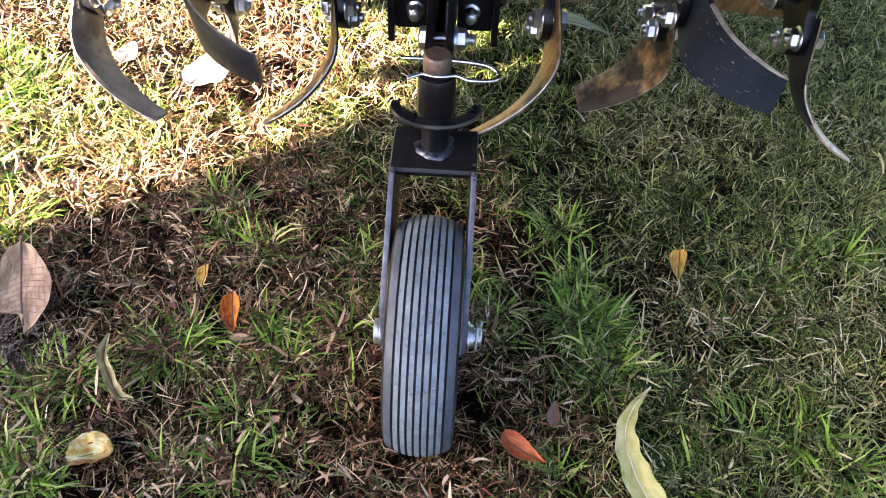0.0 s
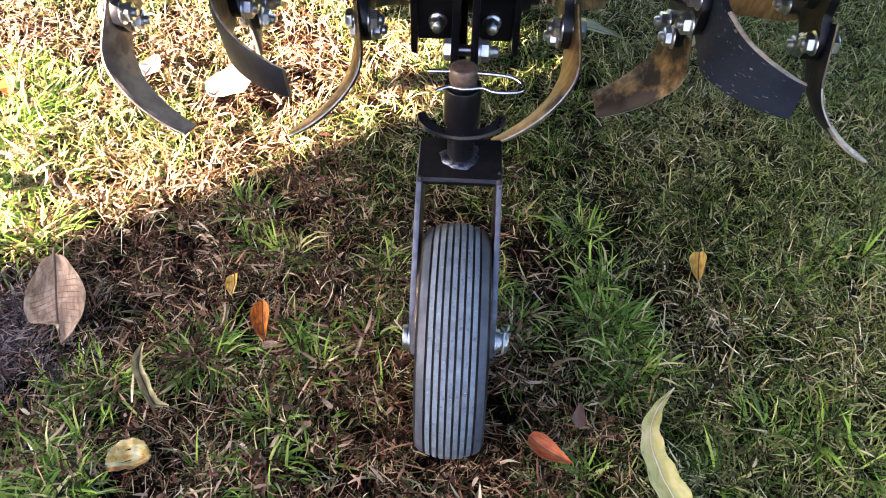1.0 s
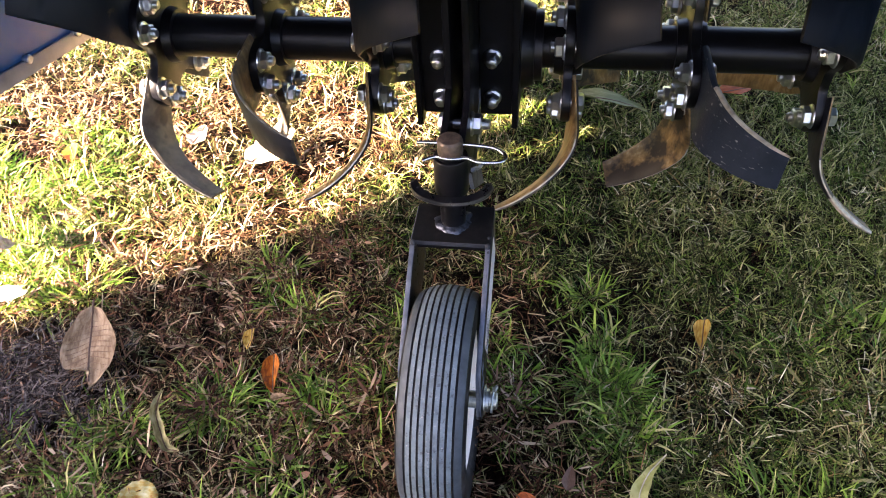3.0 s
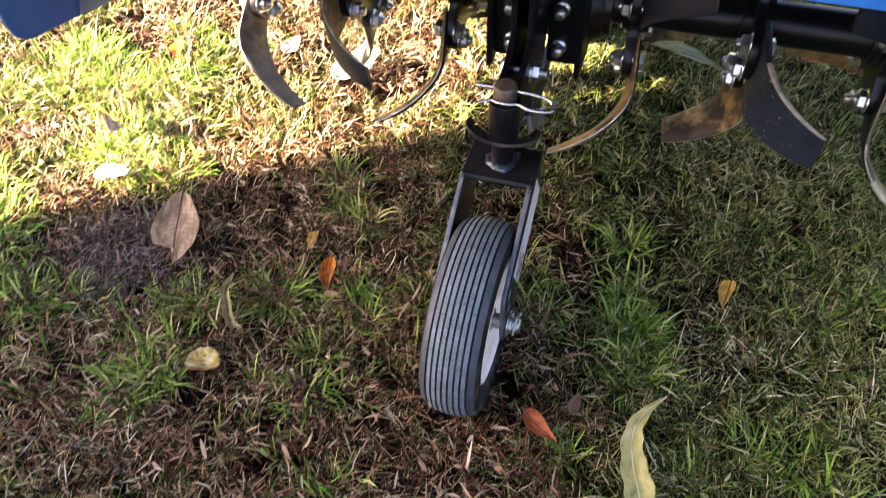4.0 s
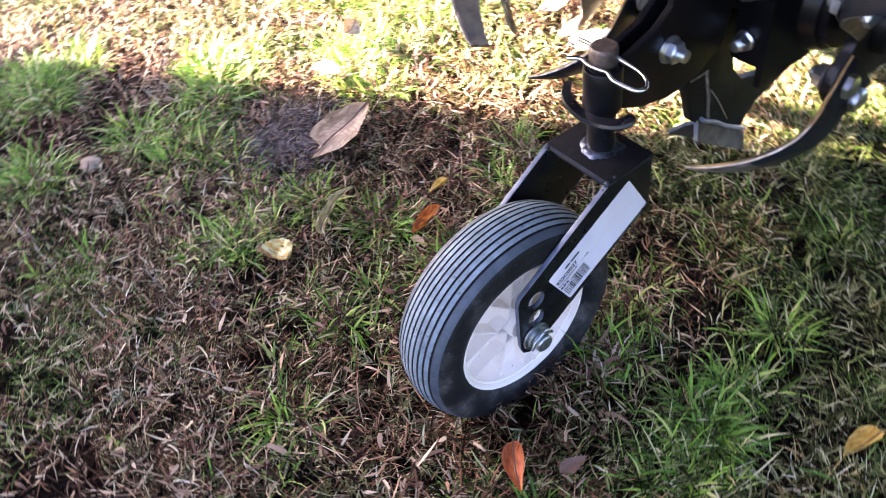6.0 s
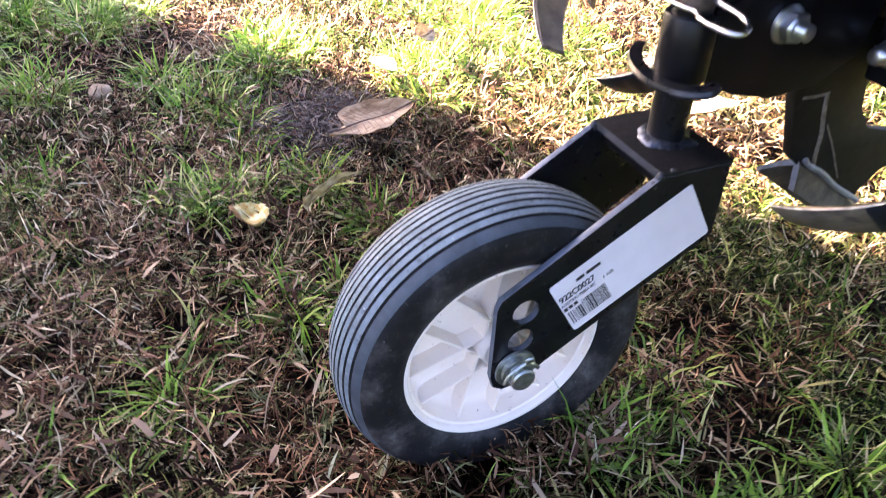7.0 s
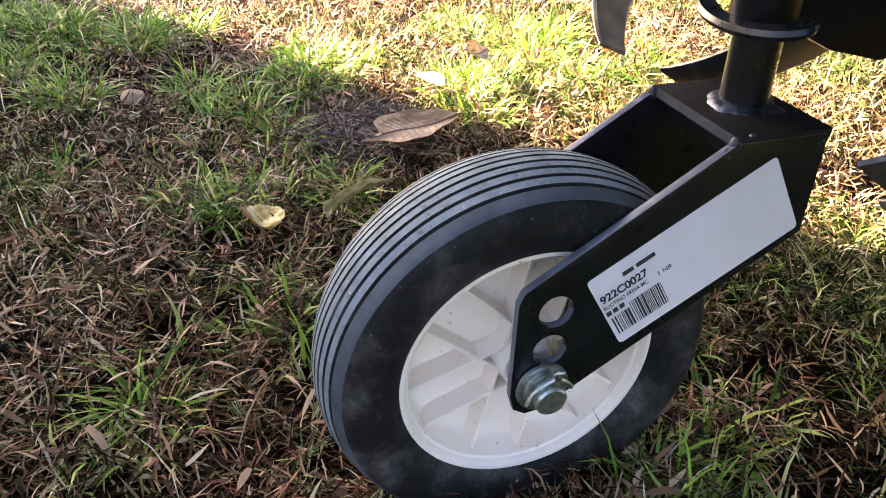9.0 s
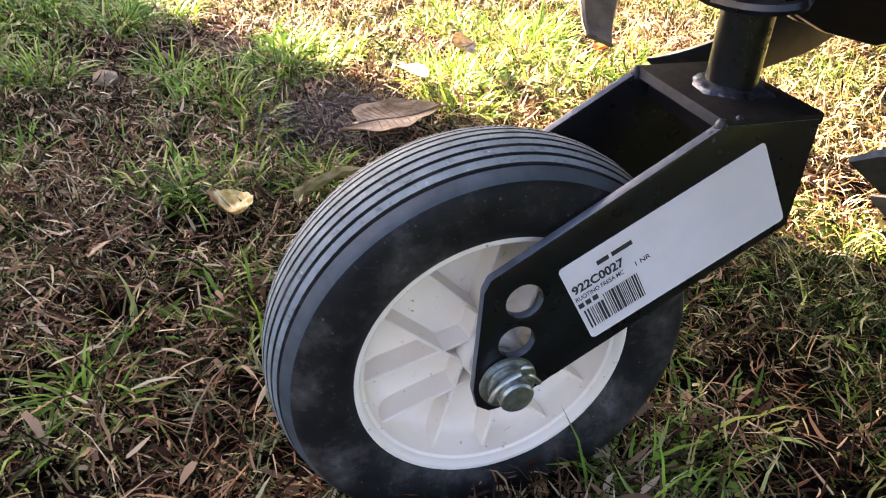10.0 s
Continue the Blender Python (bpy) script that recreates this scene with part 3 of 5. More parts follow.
def lawn():
    # lowest layer on the soil, near black to stand for shade between the blades
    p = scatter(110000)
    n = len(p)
    strands("gap_shade_thatch", M_GAP_SHADE, p[:, 0], p[:, 1], relief_np(p[:, 0], p[:, 1]) + rng.uniform(0.0, 0.014, n), rng.gamma(3.5, 0.0042, n) + 0.006, rng.uniform(0.0006, 0.0018, n),
            np.abs(rng.normal(0.10, 0.3, n)), rng.normal(0.3, 0.6, n), rng.uniform(0, 2 * np.pi, n), "near-black lowest layer of dead grass, standing for shade between the blades", "dry grass", 3, 0.9)
    # matted dry stalks, lying: reddish brown on the worn strip, straw and olive elsewhere, paler in the sunlit band to
    # add to its brightness
    p = matted(scatter(98000))
    cloud = patchiness(p, 7.0, 21.0) + rng.normal(0, 0.15, len(p))
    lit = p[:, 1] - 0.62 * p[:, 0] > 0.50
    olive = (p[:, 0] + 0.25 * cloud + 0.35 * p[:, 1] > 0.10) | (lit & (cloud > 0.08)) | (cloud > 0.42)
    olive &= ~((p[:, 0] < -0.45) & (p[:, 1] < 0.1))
    thick = rng.random(len(p)) > 0.35 * shaded_side(p)
    p, olive = p[thick], olive[thick]
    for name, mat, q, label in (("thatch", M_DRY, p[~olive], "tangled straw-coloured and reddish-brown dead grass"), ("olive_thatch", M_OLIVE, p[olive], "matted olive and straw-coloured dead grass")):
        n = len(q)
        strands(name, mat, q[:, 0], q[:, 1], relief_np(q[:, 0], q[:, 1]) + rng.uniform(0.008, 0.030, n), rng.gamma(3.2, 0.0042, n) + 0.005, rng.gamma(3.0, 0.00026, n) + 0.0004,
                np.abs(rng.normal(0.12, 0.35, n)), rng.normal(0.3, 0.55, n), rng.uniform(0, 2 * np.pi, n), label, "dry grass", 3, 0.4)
    # flat crumpled scraps of dead blades on the worn strip
    p = matted(scatter(25000))
    p = p[(p[:, 0] - 0.12 * patchiness(p, 8.0, 31.0) < 0.15 - 0.9 * np.maximum(0, p[:, 1] - 0.02)) & (patchiness(p, 9.0, 33.0) + rng.normal(0, 0.25, len(p)) > -0.15)]
    n = len(p)
    strands("leaf_litter", M_LITTER, p[:, 0], p[:, 1], relief_np(p[:, 0], p[:, 1]) + rng.uniform(0.016, 0.031, n), rng.gamma(4.0, 0.0027, n) + 0.004, rng.gamma(4.0, 0.00038, n) + 0.0010,
            rng.normal(0.15, 0.35, n), rng.normal(0.3, 0.9, n), rng.uniform(0, 2 * np.pi, n), "crumpled brown scraps of dead grass blades on the thatch", "dry grass", 3, 0.35)
    # dead blades that still stand, thicker in the sunlit band to lift its brightness
    p = matted(scatter(60000), 0.3)
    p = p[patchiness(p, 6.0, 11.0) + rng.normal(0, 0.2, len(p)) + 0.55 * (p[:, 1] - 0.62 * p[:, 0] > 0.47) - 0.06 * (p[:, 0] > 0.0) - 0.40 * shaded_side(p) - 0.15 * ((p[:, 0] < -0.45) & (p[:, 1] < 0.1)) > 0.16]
    n = len(p)
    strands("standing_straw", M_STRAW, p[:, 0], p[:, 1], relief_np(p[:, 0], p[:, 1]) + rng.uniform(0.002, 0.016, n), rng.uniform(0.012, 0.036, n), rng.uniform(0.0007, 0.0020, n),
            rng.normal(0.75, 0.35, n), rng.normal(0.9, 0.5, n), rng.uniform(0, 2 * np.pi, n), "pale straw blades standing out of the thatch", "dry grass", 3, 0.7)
    # fine broken stalks that close the mat where the camera passes nearest
    for name, mat, count, label in (("fine_thatch", M_DRY, 26000, "short broken brown stalks matted round the wheel"), ("fine_straw", M_OLIVE, 48000, "short broken straw and olive stalks matted round the wheel")):
        p = matted(scatter(count, (-0.62, -0.34), (0.28, 0.30)), 0.05)
        p = p[rng.random(len(p)) > 0.7 * shaded_side(p)]
        if mat == M_DRY:
            p = p[p[:, 0] + 0.9 * np.maximum(0, p[:, 1]) + rng.normal(0, 0.03, len(p)) < 0.15]
        n = len(p)
        strands(name, mat, p[:, 0], p[:, 1], relief_np(p[:, 0], p[:, 1]) + rng.uniform(0.004, 0.024, n), rng.gamma(3.0, 0.0026, n) + 0.003, rng.gamma(3.0, 0.0002, n) + 0.0004,
                rng.normal(0.15, 0.4, n), rng.normal(0.2, 0.6, n), rng.uniform(0, 2 * np.pi, n), label, "dry grass", 3, 0.4)
    # pale mown tips standing in small fans
    hub = scatter(1000)
    hub = hub[rng.random(len(hub)) > 0.8 * shaded_side(hub)]
    k = rng.integers(5, 11, len(hub))
    root = np.repeat(hub, k, axis=0)
    n = len(root)
    x, y = root[:, 0] + rng.normal(0, 0.002, n), root[:, 1] + rng.normal(0, 0.002, n)
    strands("mown_tips", M_TIPS, x, y, relief_np(x, y) + 0.014, rng.uniform(0.010, 0.026, n), rng.uniform(0.0009, 0.0019, n),
            rng.normal(0.60, 0.3, n), rng.normal(0.5, 0.4, n), np.repeat(rng.uniform(0, 2 * np.pi, len(hub)), k) + rng.normal(0, 0.75, n), "pale grey-green mown grass tips in small fans", "grass", 3, 0.3)
    # short turf, thicker away from the worn strip
    p = matted(scatter(165000), 0.3)
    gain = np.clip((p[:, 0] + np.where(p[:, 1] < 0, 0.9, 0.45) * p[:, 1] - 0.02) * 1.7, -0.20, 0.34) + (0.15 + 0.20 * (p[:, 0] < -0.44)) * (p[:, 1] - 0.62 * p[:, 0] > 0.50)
    gain -= 0.30 * shaded_side(p)
    gain -= 0.18 * np.exp(-((p[:, 0] - 0.09) / 0.05) ** 2 - ((p[:, 1] + 0.02) / 0.06) ** 2)
    p = p[patchiness(p, 5.0, 5.0) * 0.9 + patchiness(p, 15.0, 8.0) * 0.5 + rng.normal(0, 0.12, len(p)) + gain > 0.16]
    n = len(p)
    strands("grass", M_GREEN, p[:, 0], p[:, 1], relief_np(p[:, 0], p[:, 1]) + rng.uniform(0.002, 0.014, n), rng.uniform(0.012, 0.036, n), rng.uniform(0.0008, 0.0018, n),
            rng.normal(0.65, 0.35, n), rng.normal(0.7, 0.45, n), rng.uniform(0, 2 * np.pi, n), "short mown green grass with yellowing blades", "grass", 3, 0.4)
    # dense fine mown blades, brightened to stand for stronger light on the right
    p = np.concatenate([scatter(90000, (0.0, -0.5), (0.85, 1.1)), rng.uniform((0.25, 0.2), (0.80, 0.9), (26000, 2))])
    p = p[(p[:, 0] + 0.40 * p[:, 1] - 0.36 + 0.5 * patchiness(p, 6.0, 51.0) + rng.normal(0, 0.10, len(p)) > 0) & (patchiness(p, 30.0, 53.0) + rng.normal(0, 0.25, len(p)) > -0.12)]
    n = len(p)
    strands("mown_turf", M_TURF, p[:, 0], p[:, 1], relief_np(p[:, 0], p[:, 1]) + rng.uniform(0.004, 0.020, n), rng.uniform(0.008, 0.026, n), rng.uniform(0.0006, 0.0015, n),
            rng.normal(0.55, 0.4, n), rng.normal(0.6, 0.5, n), rng.uniform(0, 2 * np.pi, n), "fine pale green mown blades of the right-hand turf", "grass", 3, 0.4)
    # longer tufts, loose
    xs, ys, ls, hs, rs = [], [], [], [], []
    small = scatter(200)
    clumps = [(x, y, r, int(20 + 44000 * r * r + 60000 * max(0.0, r - 0.035) * r)) for x, y, r in TUFTS] + [(x, y, rng.uniform(0.008, 0.026), rng.integers(4, 16)) for x, y in small]
    for tx, ty, tr, m in clumps:
        a = rng.uniform(0, 2 * np.pi, m)
        d = tr * 0.8 * rng.random(m) ** 0.7
        a0 = rng.uniform(0, 2 * np.pi)
        xs.append(tx + d * np.cos(a) * 1.15); ys.append(ty + d * np.sin(a) * 0.85)
        hs.append(a + rng.normal(0, 0.8, m) + 0.35 * np.sin(a0 - a))
        ls.append(rng.uniform(0.018, 0.054, m) * (0.85 + 6 * min(tr, 0.06)) * rng.uniform(0.9, 1.15))
        rs.append(rng.normal(0.72, 0.32, m))
    x, y, l, h, r = (np.concatenate(v) for v in (xs, ys, ls, hs, rs))
    n = len(x)
    strands("grass_tufts", M_TUFT, x, y, relief_np(x, y) + 0.008, l, rng.uniform(0.0012, 0.0030, n), r, rng.normal(1.15, 0.45, n), h,
            "longer bright green grass growing in loose tufts", "grass", 3, 0.45)


M_LITTER = blade_material("crumpled_litter", [(0.0, (0.014, 0.006, 0.004)), (0.35, (0.074, 0.036, 0.022)), (0.65, (0.182, 0.102, 0.063)), (0.88, (0.33, 0.215, 0.135)), (1.0, (0.47, 0.36, 0.24))], 0.6, 0.05, spec=0.05)
M_TIPS = blade_material("mown_tip_blades", [(0.0, (0.06, 0.075, 0.025)), (0.4, (0.17, 0.18, 0.075)), (0.75, (0.36, 0.34, 0.18)), (1.0, (0.62, 0.56, 0.38))], 0.55, 0.15, spec=0.05)
# pale turf tone, raised further in place of light from the right
M_TURF = blade_material("mown_turf_blades", [(0.0, (0.035, 0.050, 0.010)), (0.4, (0.140, 0.175, 0.042)), (0.8, (0.31, 0.33, 0.105)), (1.0, (0.52, 0.50, 0.26))], 0.55, 0.15, spec=0.04)
M_FIBRE = blade_material("grey_fibres", [(0.0, (0.008, 0.006, 0.005)), (0.5, (0.052, 0.041, 0.036)), (1.0, (0.24, 0.20, 0.175))], 0.6, 0.0)
M_TUFT = blade_material("tuft_blades", [(0.0, (0.035, 0.075, 0.008)), (0.35, (0.115, 0.230, 0.022)), (0.75, (0.24, 0.40, 0.045)), (0.92, (0.42, 0.46, 0.12)), (1.0, (0.60, 0.53, 0.26))], 0.42, 0.28, spec=0.2)
lawn()


def lawn_beyond():
    """The lawn round the worn plot, in coarser blades."""
    n = 90000
    p = rng.uniform((-5.0, -4.0), (4.5, 5.0), (n, 2))
    p = p[(p[:, 0] < -1.25) | (p[:, 0] > 0.78) | (p[:, 1] < -0.52) | (p[:, 1] > 1.32)]
    n = len(p)
    strands("lawn_beyond", M_FAR, p[:, 0], p[:, 1], relief_np(p[:, 0], p[:, 1]), rng.uniform(0.03, 0.065, n), rng.uniform(0.003, 0.009, n),
            rng.normal(0.7, 0.3, n), rng.normal(0.8, 0.4, n), rng.uniform(0, 2 * np.pi, n), "mown green lawn with straw-coloured blades round the plot", "grass", 2, 0.4)


M_FAR = blade_material("lawn_blades", [(0.0, (0.04, 0.08, 0.012)), (0.5, (0.10, 0.18, 0.03)), (0.8, (0.22, 0.24, 0.07)), (1.0, (0.42, 0.36, 0.18))], 0.6, 0.2, spec=0.03)
lawn_beyond()


def withered_patch():
    n = 2600
    x, y = rng.normal(-0.440, 0.040, n), rng.normal(0.022, 0.036, n)
    strands("withered_patch", M_FIBRE, x, y, relief_np(x, y) + rng.uniform(0.016, 0.032, n), rng.uniform(0.008, 0.024, n), rng.uniform(0.0006, 0.0016, n),
            np.abs(rng.normal(0.1, 0.2, n)), rng.normal(0.2, 0.4, n), rng.uniform(0, 2 * np.pi, n), "patch of grey withered grass beside the large leaf", "dry grass", 3, 0.6)


withered_patch()


# ---------------------------------------------------------------- depth wheel
WY, WZ = -0.0015, 0.0685         # the axle
WX = 0.0020


def depth_wheel():
    top = thing("depth_wheel", "black caster fork, ribbed rubber tyre and white rim, on the lawn", "depth wheel", at=(0, 0, 0))
    # tyre: ribbed tread, shoulders, sidewalls
    crown = 0.1015
    prof, ribs = [], 9
    span = 0.0250
    prof += [(-0.0205, 0.0640), (-0.0248, 0.0672), (-0.0278, 0.0740), (-0.0286, 0.0830), (-0.0283, 0.0895), (-0.0264, 0.0935)]
    tread = []
    for i in range(ribs):
        c = -span + 2 * span * (i + 0.5) / ribs
        h = 2 * span / ribs
        for s, dr in ((-0.42, -0.0014), (-0.33, 0.0), (0.33, 0.0), (0.42, -0.0014))[i == 0:3 if i == ribs - 1 else 4]:
            xx = c + s * h
            tread.append((xx, crown - 0.0066 * (xx / span) ** 2 + dr))
    prof += tread
    prof += [(-a, r) for a, r in prof[5::-1]]
    bm = lathe(prof, 112, "x", (WX, WY, WZ), closed=True)
    for f in bm.faces:
        xs = [(v.co.x - WX + span) / (2 * span / ribs) for v in f.verts]
        low = min(math.hypot(v.co.y - WY, v.co.z - WZ) for v in f.verts)
        if low > 0.0925 and all(0 < q < ribs and abs(q % 1 - 0.5) < 0.35 for q in xs):
            f.material_index = 1 if all(1 < q < ribs - 1 for q in xs) else 2
        elif low > 0.0925 and any(not 0.3 < q < ribs - 0.3 for q in xs):
            f.material_index = 2
    part("tyre", bm, [M_RUBBER, M_TREAD, M_SHOULDER], top, "ribbed dark grey rubber tyre, dusty on the sidewall")
    # rim: lip, dish and hub, both sides
    lip = [(0.010, 0.0650), (0.0212, 0.0668), (0.0232, 0.0660), (0.0234, 0.0640), (0.0224, 0.0630), (0.0196, 0.0622), (0.0190, 0.0606), (0.0080, 0.0588), (0.0046, 0.0565), (0.0030, 0.0520), (0.0026, 0.0300), (0.0030, 0.0160)]
    hub = [(0.0030, 0.0160), (0.0190, 0.0135), (0.0205, 0.0120), (0.0205, 0.0060)]
    rim_prof = lip + hub[1:]
    bm = lathe([(-a, r) for a, r in rim_prof] + rim_prof[::-1], 72, "x", (WX, WY, WZ), closed=True)
    rim = part("rim", bm, M_PLASTIC, top, "white plastic rim with crossing ribs")

    def rib(a0, a1, side):
        p = Vector((0, 0.0135 * math.cos(a0), 0.0135 * math.sin(a0)))
        q = Vector((0, 0.0596 * math.cos(a1), 0.0596 * math.sin(a1)))
        d = (q - p).normalized()
        n = Vector((0, -d.z, d.y)) * 0.0008
        b = bmesh.new()
        lo, hi0, hi1 = 0.0015, 0.0150, 0.0160
        ring = [(lo, p - n * 1.5), (hi0, p - n), (hi0, p + n), (lo, p + n * 1.5), (lo, q - n * 1.5), (hi1, q - n), (hi1, q + n), (lo, q + n * 1.5)]
        v = [b.verts.new((WX + side * s, c.y + WY, c.z + WZ)) for s, c in ring]
        for f in ((0, 1, 2, 3), (7, 6, 5, 4), (0, 4, 5, 1), (1, 5, 6, 2), (2, 6, 7, 3), (3, 7, 4, 0)):
            b.faces.new([v[i] for i in f])
        bmesh.ops.recalc_face_normals(b, faces=b.faces)
        bmesh.ops.bevel(b, geom=[e for e in b.edges if abs(e.verts[0].co.x - WX) > 0.012 and abs(e.verts[1].co.x - WX) > 0.012], offset=0.0004, segments=2, affect="EDGES")
        return b
    for side in (1, -1):
        for k in range(6):
            a = 2 * math.pi * k / 6 + radians(18)
            for sg in (-1, 1):
                part("rim_rib", rib(a, a + sg * radians(47), side), M_PLASTIC, rim)
    # fork
    profile = [(0.0795, 0.1820), (-0.0140, 0.1230), (-0.0165, 0.117), (-0.0170, 0.0645), (-0.0145, 0.0555), (-0.0085, 0.0515), (0.000, 0.0525), (0.1275, 0.1315), (0.1275, 0.1820)]
    holes = [(0.0024, 0.1100, 0.0082), (0.0012, 0.0887, 0.0082)]
    def paled(bm, up):
        """Marks the narrow faces that look towards up, to carry the painted sky reflection."""
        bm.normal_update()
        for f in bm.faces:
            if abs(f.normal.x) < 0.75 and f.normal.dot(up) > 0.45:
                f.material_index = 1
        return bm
    slope = Vector((0, -0.534, 0.846))
    fork = part("fork", paled(plate([(0.0800, 0.1792), (0.0800, 0.1840), (0.1290, 0.1840), (0.1290, 0.1792)], -0.0335, 0.0365, 0.0010), Vector((0, -1, 0))), [M_BLACK_DUSTY, M_FAINT_SHEEN], top, "black-painted steel fork with dusty top")
    part("side_plate", paled(plate(profile, 0.0322, 0.0370, 0.0012, holes), slope), [M_GLOSS, M_EDGE_SHEEN], fork, "black plate with two round holes")
    part("side_plate", paled(plate(profile, -0.0345, -0.0297, 0.0012, holes), slope), [M_GLOSS, M_EDGE_SHEEN], fork)
    part("front_lip", box((-0.0300, 0.0865, 0.1690), (0.0324, 0.0905, 0.1795), 0.0006), M_BLACK, fork)
    # weld beads on the fork's corners
    for x, y, z, r in ((0.0345, 0.0800, 0.1805, 0.0038), (-0.0315, 0.0800, 0.1805, 0.0038), (0.0345, 0.0880, 0.1825, 0.0026), (0.0350, 0.0760, 0.1765, 0.0032)):
        b = bmesh.new()
        bmesh.ops.create_icosphere(b, subdivisions=2, radius=r)
        b.transform(Matrix.Translation((x, y, z)) @ Matrix.Diagonal((0.7, 0.8, 1.1, 1)))
        part("weld_bead", b, M_WELD_DARK, fork)
    # label
    U, V = Vector((0, 0.0862, 0.0507)).normalized(), Vector((0, -0.0507, 0.0862)).normalized()
    base = Vector((0.03725, 0.0379, 0.0845))
    LW, LH = 0.1000, 0.0452

    def on_label(s, h, lift=0.0):
        return base + U * s + V * h + Vector((lift, 0, 0))

    def sheet(s0, s1, h0, h1, lift, corner=0.0):
        b = bmesh.new()
        pts = []
        for cs, ch, a0 in ((s1 - corner, h1 - corner, 0), (s0 + corner, h1 - corner, 90), (s0 + corner, h0 + corner, 180), (s1 - corner, h0 + corner, 270)):
            for k in range(6 if corner else 1):
                a = radians(a0 + 18 * k)
                pts.append((cs + corner * math.cos(a), ch + corner * math.sin(a)))
        f = b.faces.new([b.verts.new(on_label(s, h, lift)) for s, h in pts])
        b.normal_update()
        if f.normal.x < 0:
            f.normal_flip()
        if lift < 0.0001:
            g = bmesh.ops.extrude_face_region(b, geom=[f])
            bmesh.ops.translate(b, verts=[v for v in g["geom"] if isinstance(v, bmesh.types.BMVert)], vec=(0.0002, 0, 0))
            bmesh.ops.recalc_face_normals(b, faces=b.faces)
        return b
    label = part("label", sheet(0, LW, 0, LH, 0.0, 0.0022), M_PAPER, top, "white paper sticker with a barcode and black print", smooth=False)

    def words(text, s, h, size, width, bold):
        cu = bpy.data.curves.new("print", "FONT")
        cu.body, cu.size, cu.offset = text, size, bold
        tmp = bpy.data.objects.new("print", cu)
        scene.collection.objects.link(tmp)
        me = bpy.data.meshes.new_from_object(tmp)
        bpy.data.objects.remove(tmp)
        span_x = max(v.co.x for v in me.vertices)
        for v in me.vertices:
            v.co = on_label(s + v.co.x * width / span_x, h + v.co.y, 0.00045)
        me.materials.clear()
        me.materials.append(M_INK)
        ob = new("print", me)
        ob.parent = label
        return ob
    words("922C0027", 0.0015, 0.0285, 0.0064, 0.0252, 0.00022)
    words("RUOTINO FRESA MC", 0.0010, 0.0242, 0.0034, 0.0240, 0.00006)
    words("1 NR", 0.0302, 0.0242, 0.0036, 0.0080, 0.00006)
    for s, w in ((0.0160, 0.0058), (0.0232, 0.0100)):
        part("print", sheet(s, s + w, 0.0362, 0.0387, 0.00045), M_INK, label, smooth=False)
    for s in (0.0010, 0.0045, 0.0080):
        part("print", sheet(s, s + 0.0026, 0.0198, 0.0226, 0.00045), M_INK, label, smooth=False)
    rr = random.Random(5)
    s = 0.0020
    while s < 0.0295:
        w = rr.choice((0.0004, 0.0004, 0.0008, 0.0012))
        part("bar", sheet(s, s + w, 0.0060, 0.0178 if s < 0.012 else 0.0205, 0.00045), M_INK, label, smooth=False)
        s += w + rr.choice((0.0004, 0.0005, 0.0008))
    # axle with washers and split pin
    axle = part("axle", rod((-0.0418, WY, WZ), (0.0500, WY, WZ), 0.0078, 32, 0.0010), M_ZINC_DULL, top, "zinc-plated axle pin")
    part("washer", lathe([(0.0374, 0.0080), (0.0374, 0.0130), (0.0380, 0.0134), (0.0394, 0.0132), (0.0396, 0.0080)], 36, "x", (0, WY, WZ), True), M_ZINC_DULL, axle)
    part("washer", lathe([(0.0398, 0.0080), (0.0398, 0.0106), (0.0425, 0.0104), (0.0430, 0.0080)], 36, "x", (0, WY, WZ), True), M_ZINC_DULL, axle)
    part("washer", lathe([(-0.0350, 0.0080), (-0.0350, 0.0125), (-0.0368, 0.0123), (-0.0370, 0.0080)], 36, "x", (0, WY, WZ), True), M_ZINC_DULL, axle)
    part("split_pin", wire([(0.0452, -0.012, WZ - 0.003), (0.0455, -0.009, WZ + 0.004), (0.0458, -0.003, WZ + 0.0085), (0.0462, 0.001, WZ + 0.0105), (0.0480, 0.0035, WZ + 0.0140), (0.0490, 0.0020, WZ + 0.0165), (0.0480, -0.0005, WZ + 0.0150), (0.0465, 0.002, WZ + 0.0105), (0.0458, 0.006, WZ + 0.0075), (0.0452, 0.010, WZ + 0.003)], 0.0013), M_ZINC_DULL, axle)
    part("axle_head", lathe([(-0.0415, 0.0076), (-0.0415, 0.0100), (-0.0408, 0.0108), (-0.0376, 0.0108), (-0.0372, 0.0076)], 28, "x", (0, WY, WZ), True), M_ZINC_DULL, axle)
    # post, sleeve, stop plate, hairpin
    PX, PY = 0.0012, 0.107
    post = part("post", lathe([(0.1830, 0.0112), (0.2600, 0.0112), (0.2602, 0.0104), (0.2740, 0.0104), (0.2750, 0.0088), (0.2755, 0.0)], 36, "z", (PX, PY, 0)), M_GLOSS, top, "black round post through the sleeve")
    part("rod_end", lathe([(0.2630, 0.0108), (0.2735, 0.0108), (0.2748, 0.0104), (0.2762, 0.0090), (0.2766, 0.0)], 32, "z", (PX, PY, 0)), M_CAP, post, "rusty brown rod end")
    b = lathe([(0.1838, 0.0105), (0.1838, 0.0172), (0.1850, 0.0162), (0.1860, 0.0142), (0.1872, 0.0113)], 40, "z", (PX, PY, 0))
    for v in b.verts:
        k = 1 + 0.30 * noise.noise(v.co * 110) + 0.10 * noise.noise(v.co * 420)
        v.co.x, v.co.y = PX + (v.co.x - PX) * k, PY + (v.co.y - PY) * k
